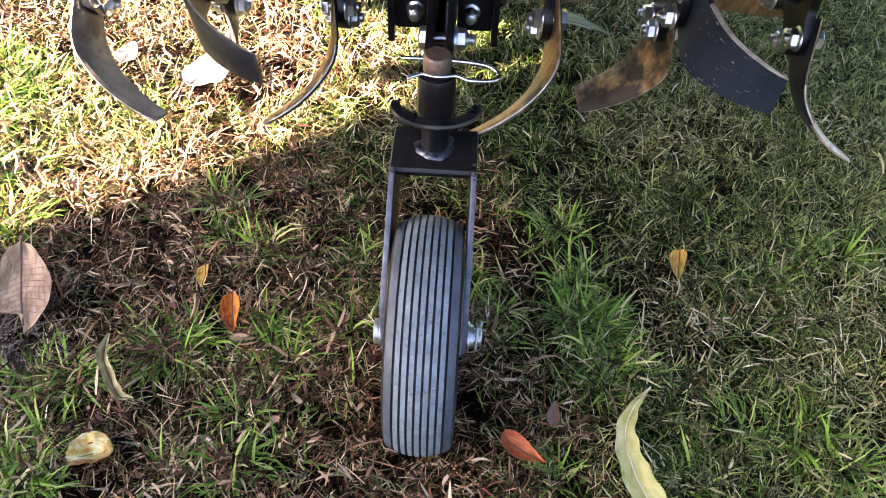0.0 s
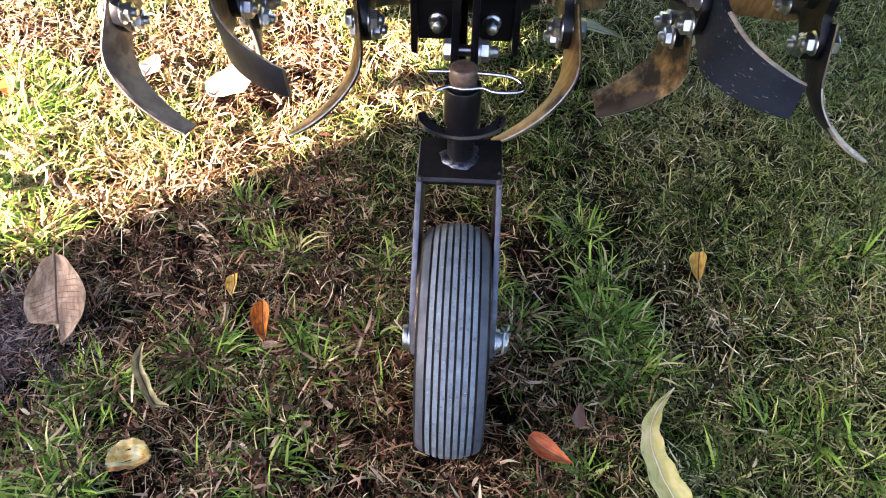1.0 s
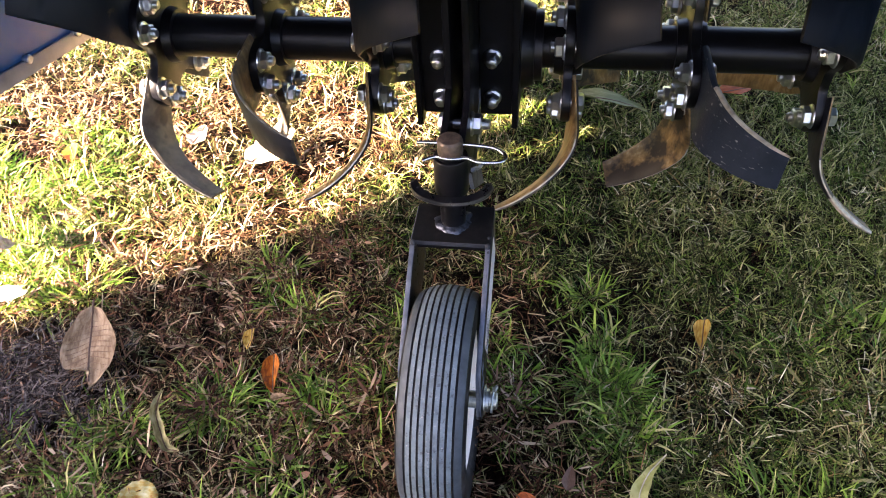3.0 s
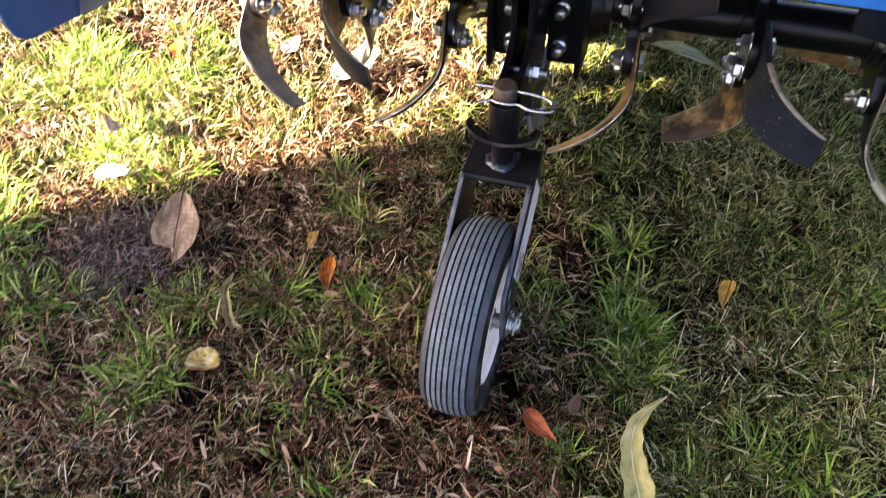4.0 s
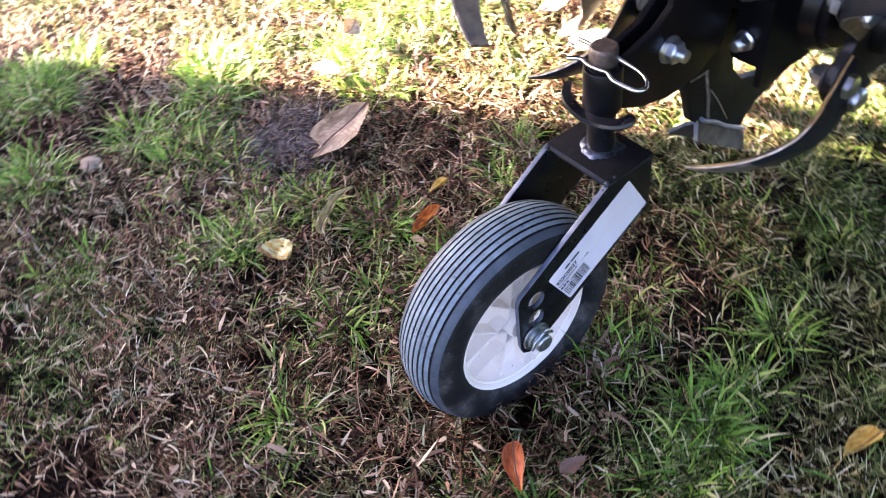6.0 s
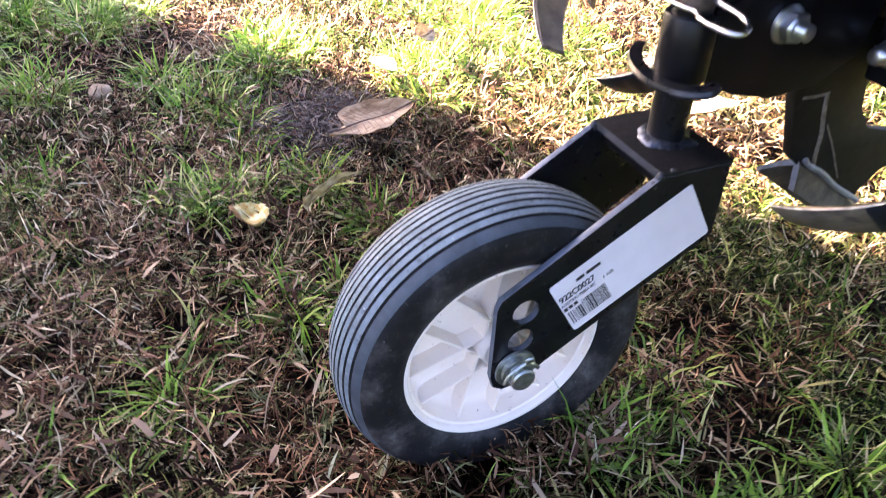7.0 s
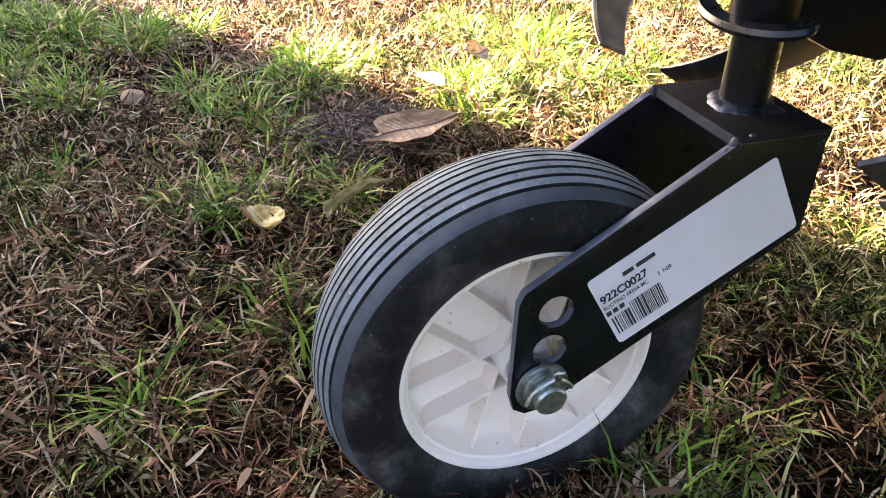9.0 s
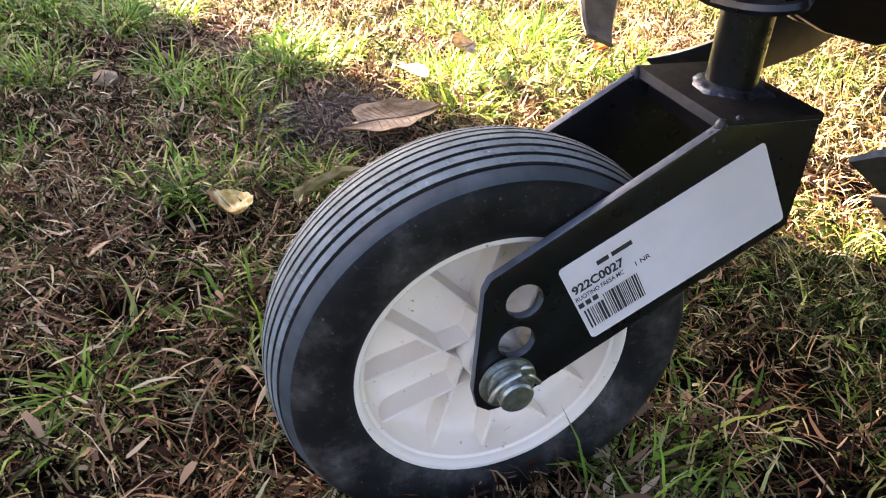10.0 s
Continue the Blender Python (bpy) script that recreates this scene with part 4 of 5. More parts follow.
    part("weld", b, M_WELD, post, "rough silvery weld bead")
    part("hairpin", wire([(-0.0265, 0.109, 0.2693), (-0.010, 0.109, 0.2696), (0.012, 0.1095, 0.2688), (0.0340, 0.109, 0.2673), (0.0440, 0.105, 0.2660), (0.0478, 0.099, 0.2650), (0.0440, 0.094, 0.2644), (0.0340, 0.0925, 0.2642), (0.0240, 0.0925, 0.2646), (0.0160, 0.0960, 0.2650),
                          (0.0080, 0.0945, 0.2650), (0.0022, 0.0938, 0.2650), (-0.0040, 0.0945, 0.2650), (-0.0090, 0.0962, 0.2650), (-0.0140, 0.0945, 0.2648), (-0.0200, 0.0915, 0.2640)], 0.0016, 10, 5), M_WIRE, top, "bright wire hairpin clip")
    return top


depth_wheel()


# ---------------------------------------------------------------- rotary tiller
AY, AZ = 0.315, 0.243           # rotor axle
TINE_R = 0.170


def radial(phi, r):
    """A place r from the rotor's axle; phi: degrees below the horizontal, towards the wheel."""
    a = radians(phi)
    return Vector((0, AY - r * math.cos(a), AZ - r * math.sin(a)))


def sweep_of(phi):
    """How far the root of a tine stands behind its tip, in degrees."""
    return 2 if phi in (40, 42) else 5


def tine_bm(tip_phi, side, tilt, outer, width):
    """A curved blade: flat on the flange, swept back, and turned sideways at its end."""
    bm = bmesh.new()
    rings = []
    steps = 22
    sweep = sweep_of(tip_phi)
    for i in range(steps + 1):
        u = i / steps
        r = 0.044 + (TINE_R - 0.044) * (1 - (1 - u) ** 1.12)
        lat = 0.0 if u < 0.34 else (0.066 - 0.006 * side * outer) * ((u - 0.34) / 0.66) ** 1.9
        phi = tip_phi - sweep * (1 - u) ** 2
        c = radial(phi, r) + Vector((outer * 0.0075 + side * lat, 0, 0))
        rings.append((c, phi, u))
    loops = []
    for i, (c, phi, u) in enumerate(rings):
        d = (rings[min(i + 1, steps)][0] - rings[max(i - 1, 0)][0]).normalized()
        tang = radial(phi + 90, 1) - Vector((0, AY, AZ))
        w = (tang - d * tang.dot(d)).normalized()
        n = d.cross(w)
        if n.x * side < 0:
            n = -n
        lean = radians(tilt) * min(1, u / 0.5)
        w, n = w * math.cos(lean) + n * math.sin(lean), n * math.cos(lean) - w * math.sin(lean)
        half = width * (1.42 if u < 0.45 else 1.42 - 0.42 * (u - 0.45) / 0.40 if u < 0.85 else 1.0 - 0.2 * (u - 0.85) / 0.15)
        th = 0.0030 if u < 0.9 else 0.0030 - 0.0012 * (u - 0.9) / 0.1
        edge, cut = 0.25, 0.95 if tip_phi == 6 else 0.80 if tip_phi == 56 else 0.86
        loops.append([bm.verts.new(c + w * a * half + n * b * th) for a, b in ((-1, -edge), (-cut, -1), (cut, -1), (1, -edge), (1, edge), (cut, 1), (-cut, 1), (-1, edge))])
    for i, (a, b) in enumerate(zip(loops, loops[1:])):
        for j in range(8):
            f = bm.faces.new((a[j], a[(j + 1) % 8], b[(j + 1) % 8], b[j]))
            f.material_index = 1 if i > 8 and (j == 7 or tip_phi == 6 and j not in (1, 5) or tip_phi == 56 and i > 14 and j in (0, 6)) else 3 if tip_phi == 42 and i > 15 and j < 3 else 2 if j < 3 else 0
    bm.faces.new(loops[0][::-1])
    bm.faces.new(loops[-1])
    bmesh.ops.recalc_face_normals(bm, faces=bm.faces)
    return bm


# flange place, tip angle of one tine, its side
FLANGES = [(-0.333, 46, -40, 1), (-0.213, 7, 97, 1), (-0.096, 40, -38, -1), (0.096, 42, -38, -1), (0.213, 6, 92, 1), (0.337, 56, -38, 1)]


M_CUT = speckled("bare_cut_steel", (0.17, 0.18, 0.20), (0.34, 0.36, 0.40), 160, 0.5, 0.3, 0.5, 0.3, 0.0005, 0.3, 0.7, 0.65)
M_MUD = speckled("dried_mud", (0.11, 0.095, 0.075), (0.24, 0.215, 0.18), 220, 0.9, 0, 0.15, 0.5, 0.0006)
MUD_RUNS = [([(0.2310, 0.1930), (0.2340, 0.1778), (0.2386, 0.1618), (0.2401, 0.1458), (0.2423, 0.1371)], 0.0019), ([(0.2409, 0.1682), (0.2450, 0.1620), (0.2501, 0.1551), (0.2610, 0.1380), (0.2713, 0.1206)], 0.0008), ([(0.2105, 0.1922), (0.2200, 0.1915), (0.2320, 0.1920)], 0.0012)]


def tiller():
    top = thing("rotary_tiller", "rotary tiller with black rotor, worn curved tines and blue hood", "tiller")
    part("tine_shaft", joined(rod((-0.339, AY, AZ), (-0.045, AY, AZ), 0.0225, 40), rod((0.055, AY, AZ), (0.343, AY, AZ), 0.0225, 40)), M_BLACK, top, "glossy black tubular tine shaft")
    bolt_me, nut_me = mesh_of("bolt", bolt_bm(0.0152, 0.017, 0.0045), M_ZINC), mesh_of("nut", nut_bm(0.0152), M_ZINC)
    for fx, phi_a, phi_b, side0 in FLANGES:
        mounts = [radians(p - 0.7 * sweep_of(p) + 180) for p in (phi_a, phi_b, phi_a + 180, phi_b + 180)]
        rim = []
        for i in range(72):
            a = 2 * math.pi * i / 72
            near = min(abs((a - m + math.pi) % (2 * math.pi) - math.pi) for m in mounts)
            rim.append((0.046 + 0.031 * math.exp(-(near / radians(27)) ** 4), a))
        fl = part("flange", plate([(AY + r * math.cos(a), AZ + r * math.sin(a)) for r, a in rim], fx - 0.0045, fx + 0.0045, 0.001), M_BLACK, top, "black steel tine flange")
        for sg in (-1, 1):
            if abs(fx) < 0.3 or sg * fx < 0:
                ring = [(0.0045, 0.0226), (0.0045, 0.0300), (0.014, 0.0275), (0.014, 0.0226)]
                part("collar", lathe([(sg * a, r) for a, r in ring], 36, "x", (fx, AY, AZ), True), M_BLACK, fl)
        inner = 1 if fx < 0 else -1
        for k in range(4):
            phi, side = (phi_a, phi_b, phi_a + 180, phi_b + 180)[k], side0 * (1, -1)[k % 2]
            tilt = 20 if phi == 40 else 24 if phi in (46, 92) else -8 if phi == 6 else 4 if phi == 7 else 12
            b = tine_bm(phi, side, tilt, -inner, 0.0158 if phi == 46 else 0.0170 if phi == 97 else 0.0225 if side > 0 else 0.0205)
            b.transform(Matrix.Translation((fx, 0, 0)))
            part("tine", b, [M_TINE_SCRATCHED if phi == 6 else M_TINE_GREY if phi in (46, 97) else M_TINE_BLOTCHED if phi == 92 else M_TINE_MID if side > 0 else M_BLACK_DUSTY if k == 1 else M_TINE, M_TINE_EDGE, M_TINE_SCRATCHED if phi == 6 else M_TINE_GREY if phi == 97 else M_TINE_DARK, M_TINE_GREY], top, "dark painted steel tine, scuffed, curved at the end" if side > 0 else "worn golden-brown steel tine, curved at the end")
            for da in (-13, 13):
                c = radial(phi - 0.7 * sweep_of(phi) + da, 0.064)
                for name, me in (("bolt", bolt_me), ("nut", nut_me)):
                    bo = new(name, me)
                    bo.parent = fl
                    bo.matrix_local = Matrix.Translation((fx - inner * 0.003, c.y, c.z)) @ Matrix.Rotation(0 if inner > 0 else math.pi, 4, "Z") @ Matrix.Rotation(radians(phi * 1.7 + da * (1 if name == "nut" else 2)), 4, "X")
    # gear case and carrier bracket in the middle
    part("gear_case", joined(lathe([(-0.052, 0.024), (-0.052, 0.040), (-0.040, 0.046), (0.048, 0.046), (0.062, 0.040), (0.062, 0.024)], 44, "x", (0, AY, AZ), True), box((-0.030, AY - 0.03, AZ + 0.02), (0.040, AY + 0.05, AZ + 0.26), 0.006)), M_BLACK, top, "black gear case between the rotor halves")
    part("seal_ring", lathe([(0.062, 0.0230), (0.062, 0.036), (0.070, 0.036), (0.070, 0.0230)], 36, "x", (0, AY, AZ), True), M_BLACK, top)
    part("seal_ring", lathe([(-0.060, 0.0230), (-0.060, 0.036), (-0.052, 0.036), (-0.052, 0.0230)], 36, "x", (0, AY, AZ), True), M_BLACK, top)
    bracket = part("bracket", box((-0.044, 0.2440, 0.2050), (-0.0105, 0.2510, 0.4400), 0.001), M_BLACK, top, "black bolted carrier bracket")
    part("bracket_plate", box((0.0125, 0.2440, 0.2050), (0.044, 0.2510, 0.4400), 0.001), M_BLACK, bracket)
    part("bracket_side", box((-0.0500, 0.2330, 0.1960), (-0.0442, 0.3000, 0.4400), 0.001), M_BLACK, bracket)
    part("bracket_side", box((0.0442, 0.2330, 0.1960), (0.0500, 0.3000, 0.4400), 0.001), M_BLACK, bracket)
    quarter = Matrix.Rotation(-math.pi / 2, 4, "Z")
    small, small_nut = bolt_bm(0.008, 0.0125, 0.004), nut_bm(0.008, 0.0125)
    small.transform(quarter)
    small_nut.transform(quarter)
    small_me, small_nut_me = mesh_of("bolt", small, M_ZINC), mesh_of("nut", small_nut, M_ZINC)
    for x, z in ((-0.0255, 0.2255), (0.0245, 0.2255), (-0.0265, 0.2680), (0.0245, 0.2700)):
        for name, me in (("bolt", small_me), ("nut", small_nut_me)):
            bo = new(name, me)
            bo.parent = bracket
            bo.location = (x, 0.2475, z)
            bo.rotation_euler = (0, x * 19 + z * 31, 0)
    arm_outline = [(0.114, 0.262), (0.150, 0.272), (0.166, 0.284), (0.168, 0.480), (0.245, 0.480), (0.2395, 0.250), (0.232, 0.222), (0.205, 0.206), (0.170, 0.203), (0.140, 0.210), (0.114, 0.222)]
    arm = part("arm", plate(arm_outline, -0.0100, -0.0040, 0.001), M_BLACK, top, "black plate arm carrying the sleeve")
    part("arm_plate", plate(arm_outline, 0.0060, 0.0120, 0.001), M_BLACK, arm)
    for name, b in (("bolt", bolt_bm(0.0225, 0.0160, 0.007)), ("nut", nut_bm(0.0225, 0.0160))):
        b.transform(Matrix.Translation((0.001, 0.166, 0.249)) @ Matrix.Rotation(0.4, 4, "X"))
        part(name, b, M_ZINC, arm)
    PX, PY = 0.0012, 0.107
    part("sleeve", lathe([(0.2225, 0.0114), (0.2225, 0.0142), (0.2235, 0.0148), (0.2580, 0.0148), (0.2590, 0.0142), (0.2590, 0.0114)], 40, "z", (PX, PY, 0), True), M_BLACK, top, "black steel sleeve holding the wheel post")
    # curved stop plate hugging the sleeve's foot
    b = bmesh.new()
    rings = []
    for i in range(33):
        a = radians(-96 + 192 * i / 32)
        c = Vector((PX + 0.0325 * math.sin(a), 0.1045 - 0.0160 * math.cos(a), 0.2295 - 0.0065 * math.cos(a)))
        d = Vector((math.sin(a) * 0.6, -math.cos(a), -0.15)).normalized()
        t = 0.55 if i in (0, 32) else 0.85 if i in (1, 31) else 1.0
        rings.append([b.verts.new(c + (d * o + Vector((0, 0, h))) * t) for o, h in ((-0.0040, -0.0022), (0.0032, -0.0022), (0.0042, 0.0), (0.0032, 0.0022), (-0.0040, 0.0022))])
    for p, q in zip(rings, rings[1:]):
        for j in range(5):
            b.faces.new((p[j], p[(j + 1) % 5], q[(j + 1) % 5], q[j]))
    b.faces.new(rings[0][::-1])
    b.faces.new(rings[-1])
    bmesh.ops.recalc_face_normals(b, faces=b.faces)
    part("stop_plate", b, M_GLOSS, top, "black crescent-shaped stop plate")
    # centre shank with its angle foot
    shank = part("shank", plate([(0.200, 0.236), (0.2035, 0.192), (0.2175, 0.148), (0.2265, 0.140), (0.292, 0.094), (0.300, 0.104), (0.314, 0.118), (0.356, 0.130), (0.374, 0.140), (0.366, 0.153), (0.312, 0.150), (0.284, 0.158), (0.270, 0.175), (0.264, 0.200), (0.262, 0.236)], -0.006, 0.002, 0.001), M_BLACK_DUSTY, top, "worn dark centre shank under the gear case")
    b = bmesh.new()
    ex = Vector((0.003, 0.0715, -0.050)).normalized()
    left, down = Vector((-0.015, -0.0185, -0.010)), Vector((0.004, -0.001, -0.0215))
    corner = Vector((0.0010, 0.2262, 0.1440))
    loops = []
    for q in (0.0, 0.086):
        o = corner + ex * q
        loops.append([b.verts.new(v) for v in (o + left, o + left * 0.45 + Vector((0, 0, 0.002)), o + Vector((0, 0, 0.0005)), o + Vector((0.003, 0, -0.002)), o + down + Vector((0.002, 0, 0)), o + down + Vector((-0.002, -0.001, 0)), o + Vector((-0.001, -0.001, -0.0045)), o + left * 0.45 + Vector((0, 0, -0.0025)), o + left + Vector((0.001, 0, -0.0025)))])
    n = len(loops[0])
    for j in range(n):
        k = (j + 1) % n
        b.faces.new((loops[0][j], loops[0][k], loops[1][k], loops[1][j]))
    b.faces.new(loops[0][::-1]).material_index = 1
    b.faces.new(loops[1])
    bmesh.ops.recalc_face_normals(b, faces=b.faces)
    part("foot", b, [M_FOOT, M_CUT], shank, "bent angle foot with a bare cut end")
    part("weld", wire([corner + ex * q + Vector((0.0036, 0.0015 * math.sin(q * 400), 0.0022)) for q in (0.002, 0.012, 0.022, 0.033, 0.045, 0.057, 0.070, 0.081)], 0.0021, 8, 4), M_CUT, shank, "pale lumpy weld along the foot")
    for line, r in MUD_RUNS:
        run = wire([(0.0022, y, z) for y, z in line], r, 8, 5)
        for v in run.verts:
            v.co.x = 0.0022 + (v.co.x - 0.0022) * 0.45
            v.co.y += 0.0006 * noise.noise(v.co * 300)
        part("mud_run", run, M_MUD, shank, "pale dried mud run")
    # hood
    outline = [(0.004, 0.340), (0.0055, 0.328), (0.0085, 0.318), (0.0145, 0.3115), (0.023, 0.3070), (0.134, 0.2780), (0.340, 0.2355), (0.60, 0.2355), (0.66, 0.30), (0.66, 0.52), (0.50, 0.578), (0.20, 0.560), (0.06, 0.515), (0.002, 0.466), (0.003, 0.42)]
    hood = part("hood", plate([(-0.012, 0.466), (-0.012, 0.472), (0.06, 0.525), (0.20, 0.570), (0.45, 0.590), (0.70, 0.52), (0.70, 0.514), (0.45, 0.584), (0.20, 0.563), (0.062, 0.519)], -0.42, 0.46, 0), M_BLUE, top, "blue-painted sheet steel hood over the tines")
    # unseen dark sheet, added to cut reflections and light bounced off the hood
    part("bounce_blocker", plate([(-0.004, 0.4605), (-0.004, 0.4640), (0.064, 0.5155), (0.20, 0.5590), (0.45, 0.5800), (0.69, 0.5120), (0.69, 0.5080), (0.45, 0.5750), (0.20, 0.5545), (0.066, 0.5110)], -0.415, 0.455, 0), M_BLOCKER, hood, "unseen dark sheet added under the hood to cut bounced light")
    side_l = part("side_panel", plate(outline, -0.424, -0.420, 0.0008), M_BLUE_DUSTY, hood, "blue side panel with a paler lower edge")
    part("side_panel", plate(outline, 0.460, 0.464, 0.0008), M_BLUE_DUSTY, hood)
    edge = [(0.085, 0.2915), (0.134, 0.2785), (0.340, 0.2360), (0.342, 0.2515), (0.136, 0.2940), (0.092, 0.3060)]
    part("edge_strip", plate(edge, -0.4195, -0.4165, 0.0006), M_PALE, side_l, "pale folded edge strip")
    for yy, zz in ((0.135, 0.296), (0.195, 0.282), (0.28, 0.263)):
        b = rod((-0.420, yy, zz), (-0.4125, yy, zz), 0.0045, 12, 0.001)
        part("rivet", b, M_ZINC, side_l)
    return top


tiller()


# ---------------------------------------------------------------- leaves
def leaf(name, label, mat, at, length, width, heading, cup=0.2, droop=0.15, curl=0.0, tipped=0.55, roll=0.0, tilt=0.0, seed=1, veins=True, side_veins=0, blunt=0.8, torn=0.0):
    """A fallen leaf: a blade cupped along its midrib, with a wavy edge, a raised rib and a stalk."""
    top = thing(name, label, "leaf", "fallen leaves")
    rr = random.Random(seed)
    nl, nw = 26, 8
    bm = bmesh.new()
    grid = []
    for i in range(nl + 1):
        u = i / nl
        prof = (math.sin(math.pi * min(1, u ** tipped)) ** blunt) if 0 < u < 1 else 0.02
        w = max(0.02, prof) * width / 2
        bendx = curl * (u - 0.5) ** 2 * length
        row = []
        for j in range(nw + 1):
            s = 2 * j / nw - 1
            x = (u - 0.5) * length - torn * length * max(0.0, (u - 0.72) / 0.28) * (s < -0.05)
            y = s * w * (1 + 0.06 * math.sin(9 * u + seed)) + bendx
            z = cup * w * abs(s) ** 1.4 + droop * length * ((u - 0.5) ** 2 - 0.12) + 0.035 * width * math.sin(7 * u + 3 * s + seed) + 0.02 * width * math.sin(23 * u + seed * 2) * abs(s)
            row.append(bm.verts.new((x, y, z)))
        grid.append(row)
    for i in range(nl):
        for j in range(nw):
            bm.faces.new((grid[i][j], grid[i + 1][j], grid[i + 1][j + 1], grid[i][j + 1]))
    g = bmesh.ops.extrude_face_region(bm, geom=list(bm.faces))
    bmesh.ops.translate(bm, verts=[v for v in g["geom"] if isinstance(v, bmesh.types.BMVert)], vec=(0, 0, 0.0005))
    bmesh.ops.recalc_face_normals(bm, faces=bm.faces)
    part("blade", bm, mat, top)
    if veins:
        mid = []
        for i in range(0, nl + 1, 2):
            u = i / nl
            mid.append(((u - 0.5) * length, curl * (u - 0.5) ** 2 * length, droop * length * ((u - 0.5) ** 2 - 0.12) + 0.035 * width * math.sin(7 * u + seed) + 0.0006))
        mid = [(mid[0][0] - 0.10 * length, mid[0][1], mid[0][2] - 0.002)] + mid[:-1]
        for k in range(side_veins):
            u0 = 0.16 + 0.66 * k / max(1, side_veins - 1)
            for sg in (-1, 1):
                line = []
                for q in range(5):
                    s = 0.88 * q / 4
                    u = min(0.97, u0 + 0.10 * s)
                    w = math.sin(math.pi * u ** tipped) ** blunt * width / 2
                    line.append(((u - 0.5) * length, sg * s * w + curl * (u - 0.5) ** 2 * length,
                                 cup * w * s ** 1.4 + droop * length * ((u - 0.5) ** 2 - 0.12) + 0.035 * width * math.sin(7 * u + 3 * sg * s + seed) + 0.02 * width * math.sin(23 * u + seed * 2) * s + 0.0005))
                part("vein", wire(line, 0.00040, 4, 2), M_SIDE_VEIN, top)
        part("midrib", wire(mid, 0.0007 + 0.006 * width, 6, 2), M_VEIN, top)
    top.matrix_world = Matrix.Translation(at) @ Matrix.Rotation(radians(heading), 4, "Z") @ Matrix.Rotation(radians(roll), 4, "X") @ Matrix.Rotation(radians(tilt), 4, "Y")
    return top


leaf("dry_leaf", "large dry tan leaf with a dark midrib, lying on the thatch", M_LEAF_TAN, (-0.391, 0.059, 0.016), 0.122, 0.053, 294, 0.25, 0.12, 0.06, 1.15, -5, -3, 3, side_veins=11, blunt=0.52, torn=0.19)
leaf("orange_leaf", "small curled bright orange leaf caught in the grass", M_LEAF_ORANGE, (-0.182, 0.040, 0.019), 0.048, 0.019, 284, 0.9, 0.45, 0.2, 0.75, 14, 0, 5)
leaf("yellow_leaf", "tiny folded yellow leaf in the grass", M_LEAF_YELLOW, (-0.221, 0.087, 0.014), 0.028, 0.015, 275, 0.7, 0.3, 0.0, 0.7, 25, 0, 8)
leaf("rust_leaf", "curled rust-orange dry leaf on the thatch", M_LEAF_RUST, (0.090, -0.074, 0.009), 0.044, 0.018, 327, 0.7, 0.25, 0.2, 0.6, 10, 0, 4)
leaf("yellow_brown_leaf", "folded yellow-brown leaf standing in the turf", M_LEAF_YELLOW, (0.253, 0.140, 0.010), 0.040, 0.017, 260, 1.1, 0.35, 0.1, 0.7, 20, 0, 6)
leaf("cupped_leaf", "cupped yellow-green leaf with a brown edge", M_LEAF_CUP, (-0.272, -0.099, 0.005), 0.038, 0.036, 10, 0.42, 0.30, 0.0, 0.85, -14, 0, 7, veins=False, blunt=0.55)
stalk = part("stalk", wire([(-0.015, -0.006, 0.001), (-0.020, -0.009, 0.008), (-0.022, -0.008, 0.020)], 0.0006, 6, 4), M_VEIN, bpy.data.objects["cupped_leaf"], "thin brown stalk")
leaf("bleached_leaf", "pale bleached leaf lying in full sun", M_LEAF_CREAM, (-0.292, 0.412, 0.020), 0.090, 0.050, 62, 0.06, 0.06, 0.0, 0.7, 0, 0, 11)
leaf("bleached_leaf", "small cream leaf lying in the sunlit grass", M_LEAF_CREAM, (-0.408, 0.438, 0.014), 0.045, 0.026, 85, 0.3, 0.2, 0.0, 0.7, 5, 0, 12)
leaf("orange_leaf", "orange leaf lying in the sunlit turf", M_LEAF_ORANGE, (-0.573, 0.383, 0.014), 0.040, 0.024, 300, 0.4, 0.2, 0.0, 0.7, 15, 0, 13)
leaf("bleached_leaf", "cream leaf at the edge of the sunlight", M_LEAF_CREAM, (-0.525, 0.124, 0.012), 0.046, 0.028, 20, 0.3, 0.2, 0.0, 0.7, 0, 0, 14)
leaf("dry_leaf", "dry brown leaf curled up in sunlit grass", M_LEAF_TAN, (-0.570, 0.195, 0.024), 0.066, 0.028, 120, 0.6, 0.3, 0.2, 0.7, 45, 20, 15)
leaf("long_leaf", "long green leaf lying under the tine rotor", M_LEAF_GREEN, (0.163, 0.560, 0.012), 0.112, 0.034, 340, 0.4, -0.25, 0.3, 0.8, -10, 0, 16)
leaf("leaf_fragment", "small dark brown leaf fragment on the thatch", M_VEIN, (0.118, -0.037, 0.008), 0.026, 0.012, 80, 0.5, 0.3, 0.0, 0.7, 10, 0, 18, veins=False)
leaf("leaf_fragment", "curled tan-brown scrap of leaf in the grass", M_LEAF_TAN, (-0.172, 0.021, 0.010), 0.016, 0.008, 20, 0.8, 0.4, 0.0, 0.7, 10, 0, 19, veins=False)
leaf("rust_leaf", "rust-coloured leaf lying behind the rotor", M_LEAF_RUST, (0.350, 0.605, 0.012), 0.06, 0.03, 20, 0.4, 0.2, 0.0, 0.7, 0, 0, 17)


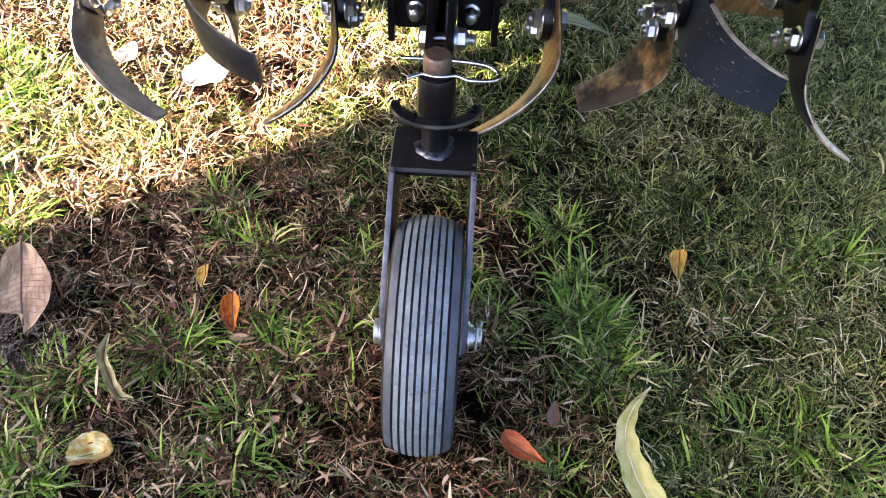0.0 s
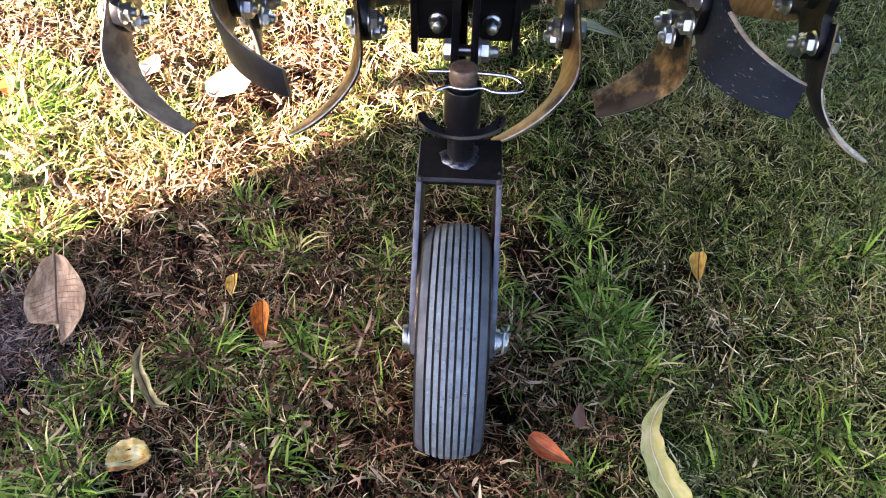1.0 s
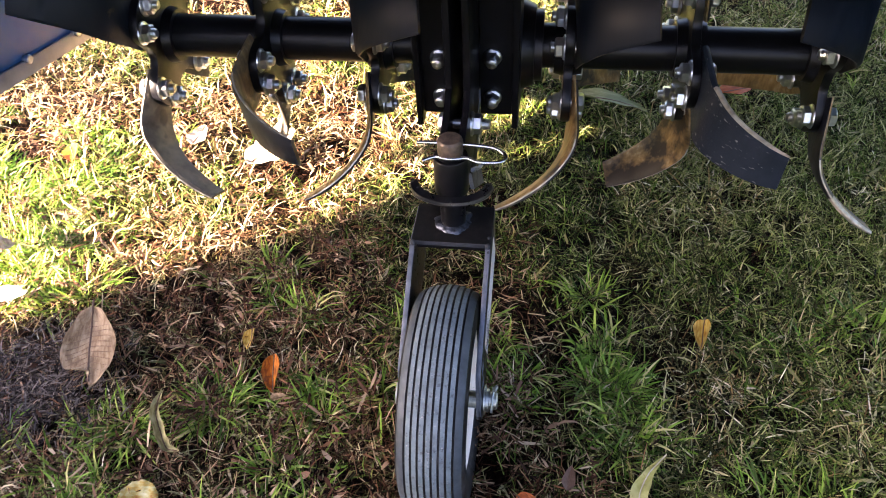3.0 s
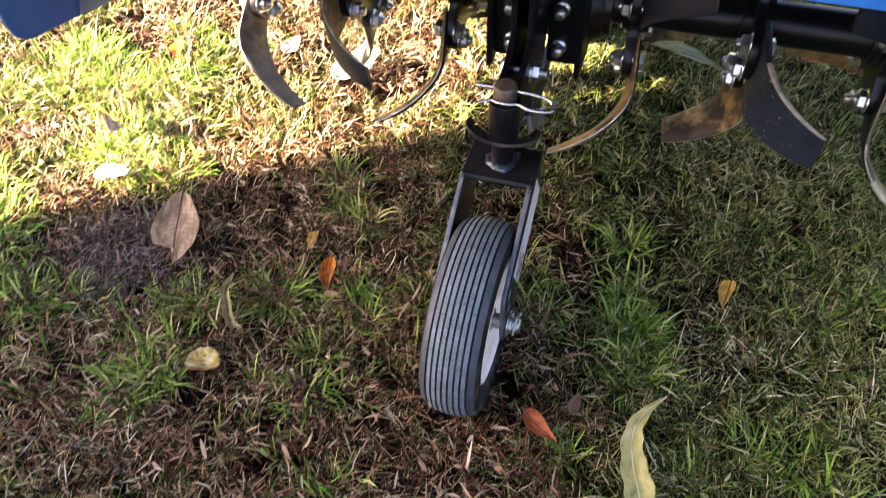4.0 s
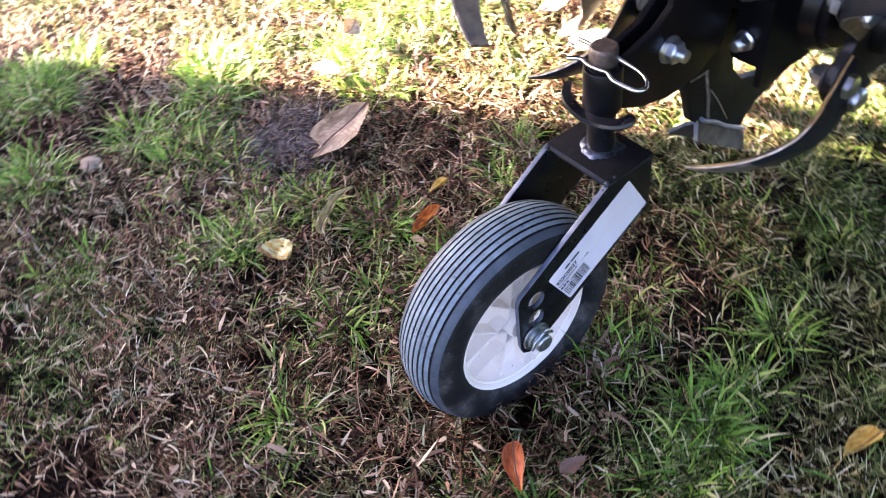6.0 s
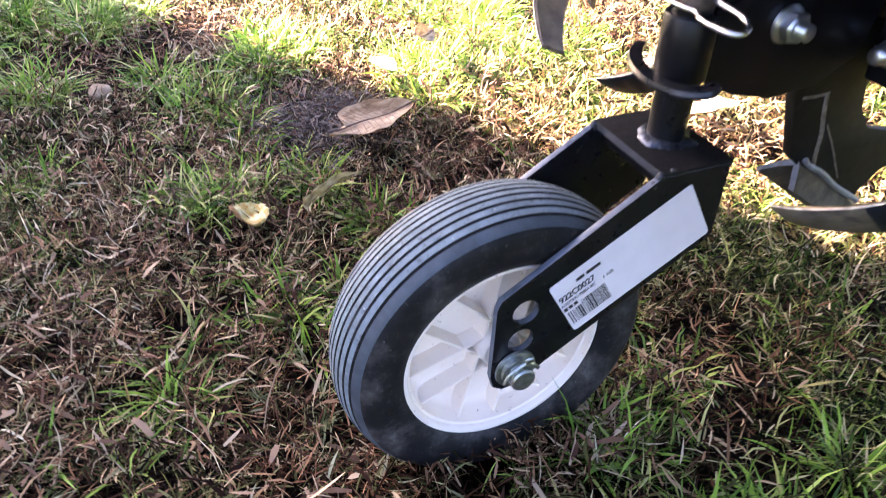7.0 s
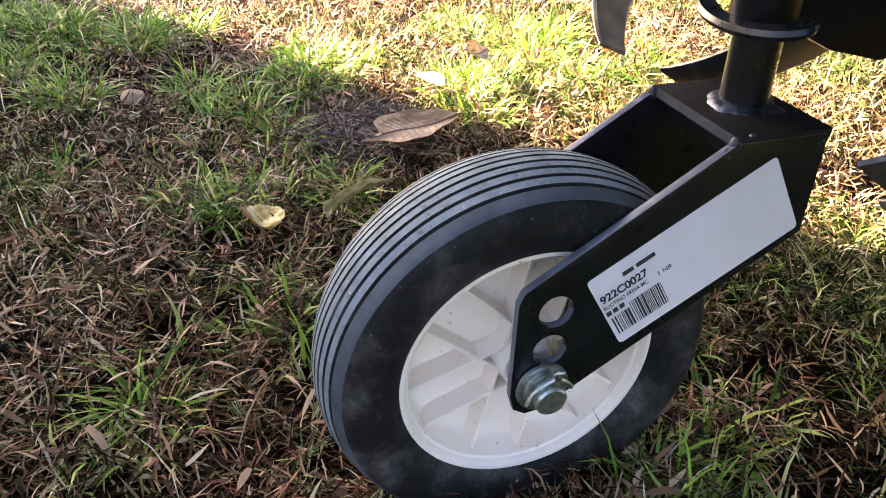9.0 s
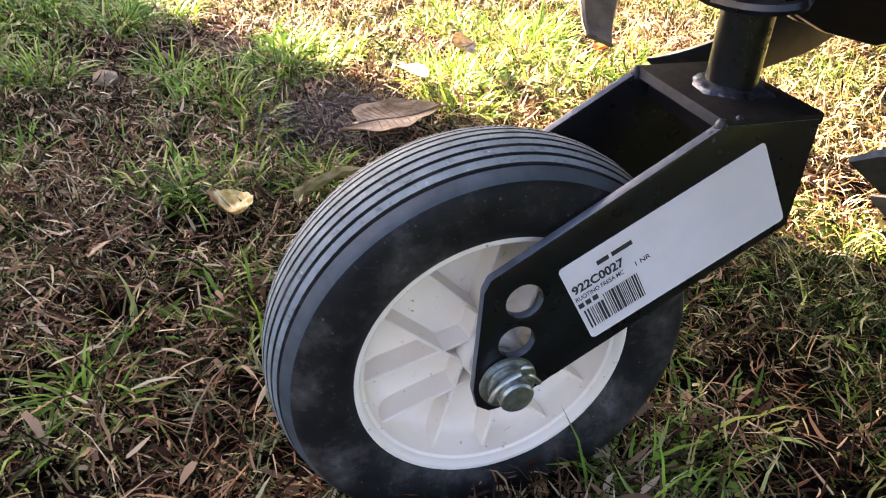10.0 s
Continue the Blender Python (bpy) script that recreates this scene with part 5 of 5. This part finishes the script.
def ribbon_leaf(name, label, mat, line, cup, seed):
    """A long leaf along a curved line of (x, y, z, width)."""
    top = thing(name, label, "leaf", "fallen leaves")
    fine = []
    for i in range(len(line) - 1):
        q = [line[max(0, min(len(line) - 1, i + k))] for k in (-1, 0, 1, 2)]
        for k in range(8):
            u = k / 8
            fine.append([0.5 * (2 * b + (c - a) * u + (2 * a - 5 * b + 4 * c - d) * u * u + (3 * b - a - 3 * c + d) * u ** 3) for a, b, c, d in zip(*q)])
    fine.append(list(line[-1]))
    bm = bmesh.new()
    grid, mid = [], []
    for i, (x, y, z, w) in enumerate(fine):
        a, b = fine[max(i - 1, 0)], fine[min(i + 1, len(fine) - 1)]
        d = Vector((b[0] - a[0], b[1] - a[1], 0)).normalized()
        side = Vector((-d.y, d.x, 0))
        row = []
        for j in range(7):
            q = j / 3 - 1
            ww = max(0.0006, w) / 2 * (1 + 0.10 * math.sin(i * 0.9 + seed + 2 * (q > 0)) * abs(q))
            row.append(bm.verts.new(Vector((x, y, z)) + side * q * ww + Vector((0, 0, cup * ww * abs(q) ** 1.3 + 0.0012 * math.sin(i * 0.8 + 2.4 * q + seed)))))
        grid.append(row)
        if i % 4 == 0:
            mid.append((x, y, z + 0.0012 + 0.0012 * math.sin(i * 0.8 + seed)))
    for r0, r1 in zip(grid, grid[1:]):
        for j in range(6):
            bm.faces.new((r0[j], r1[j], r1[j + 1], r0[j + 1]))
    g = bmesh.ops.extrude_face_region(bm, geom=list(bm.faces))
    bmesh.ops.translate(bm, verts=[v for v in g["geom"] if isinstance(v, bmesh.types.BMVert)], vec=(0, 0, 0.0005))
    bmesh.ops.recalc_face_normals(bm, faces=bm.faces)
    part("blade", bm, mat, top)
    part("midrib", wire(mid, 0.0006, 6, 3), M_LEAF_CREAM if mat == M_LEAF_PALE else M_VEIN, top)
    return top


ribbon_leaf("curved_leaf", "long pale green leaf yellowing towards its broad end, curved and tapering", M_LEAF_PALE, [(0.205, -0.009, 0.016, 0.001), (0.189, -0.028, 0.014, 0.009), (0.179, -0.052, 0.012, 0.017), (0.1815, -0.080, 0.010, 0.023), (0.191, -0.108, 0.009, 0.028), (0.200, -0.134, 0.008, 0.024), (0.206, -0.156, 0.006, 0.003)], 0.35, 2)
ribbon_leaf("twisted_leaf", "thin twisted brown-green dry leaf half buried in grass", M_LEAF_OLIVE, [(-0.2905, 0.014, 0.014, 0.003), (-0.290, -0.008, 0.010, 0.009), (-0.276, -0.031, 0.008, 0.010), (-0.264, -0.046, 0.007, 0.009), (-0.250, -0.049, 0.009, 0.002)], 1.3, 5)


def clod():
    bm = bmesh.new()
    bmesh.ops.create_icosphere(bm, subdivisions=3, radius=0.013)
    for v in bm.verts:
        v.co *= 1 + 0.22 * noise.noise(v.co * 90)
        v.co.z *= 0.6
    ob = new("pebble", mesh_of("pebble", bm, M_STONE))
    ob.location = (-0.600, -0.200, -0.004)
    tagged(ob, "rounded tan pebble lying in the thatch", "pebble")


clod()


# ---------------------------------------------------------------- unseen wall, added so that its edge ends the shade
def shade_wall():
    edge = Vector((-0.297, 0.242, 0)) + SUN_AZ * 4.2
    along = Vector((-SUN_AZ.y, SUN_AZ.x, 0))
    if along.y > 0:
        along = -along
    bm = box((0, -0.15, -0.1), (4.4, 0.15, 2.5), 0.004)
    ob = new("shade_caster_wall", mesh_of("shade_caster_wall", bm, M_WALL))
    ob.matrix_world = Matrix.Translation(edge) @ along.to_track_quat("X", "Z").to_matrix().to_4x4()
    tagged(ob, "plain rendered wall, unseen, added to shade the lawn", "wall", kind="structure")


M_WALL = speckled("rendered_wall", (0.42, 0.40, 0.37), (0.52, 0.50, 0.46), 3, 0.9, 0, 0.2, 0.4, 0.004)
shade_wall()
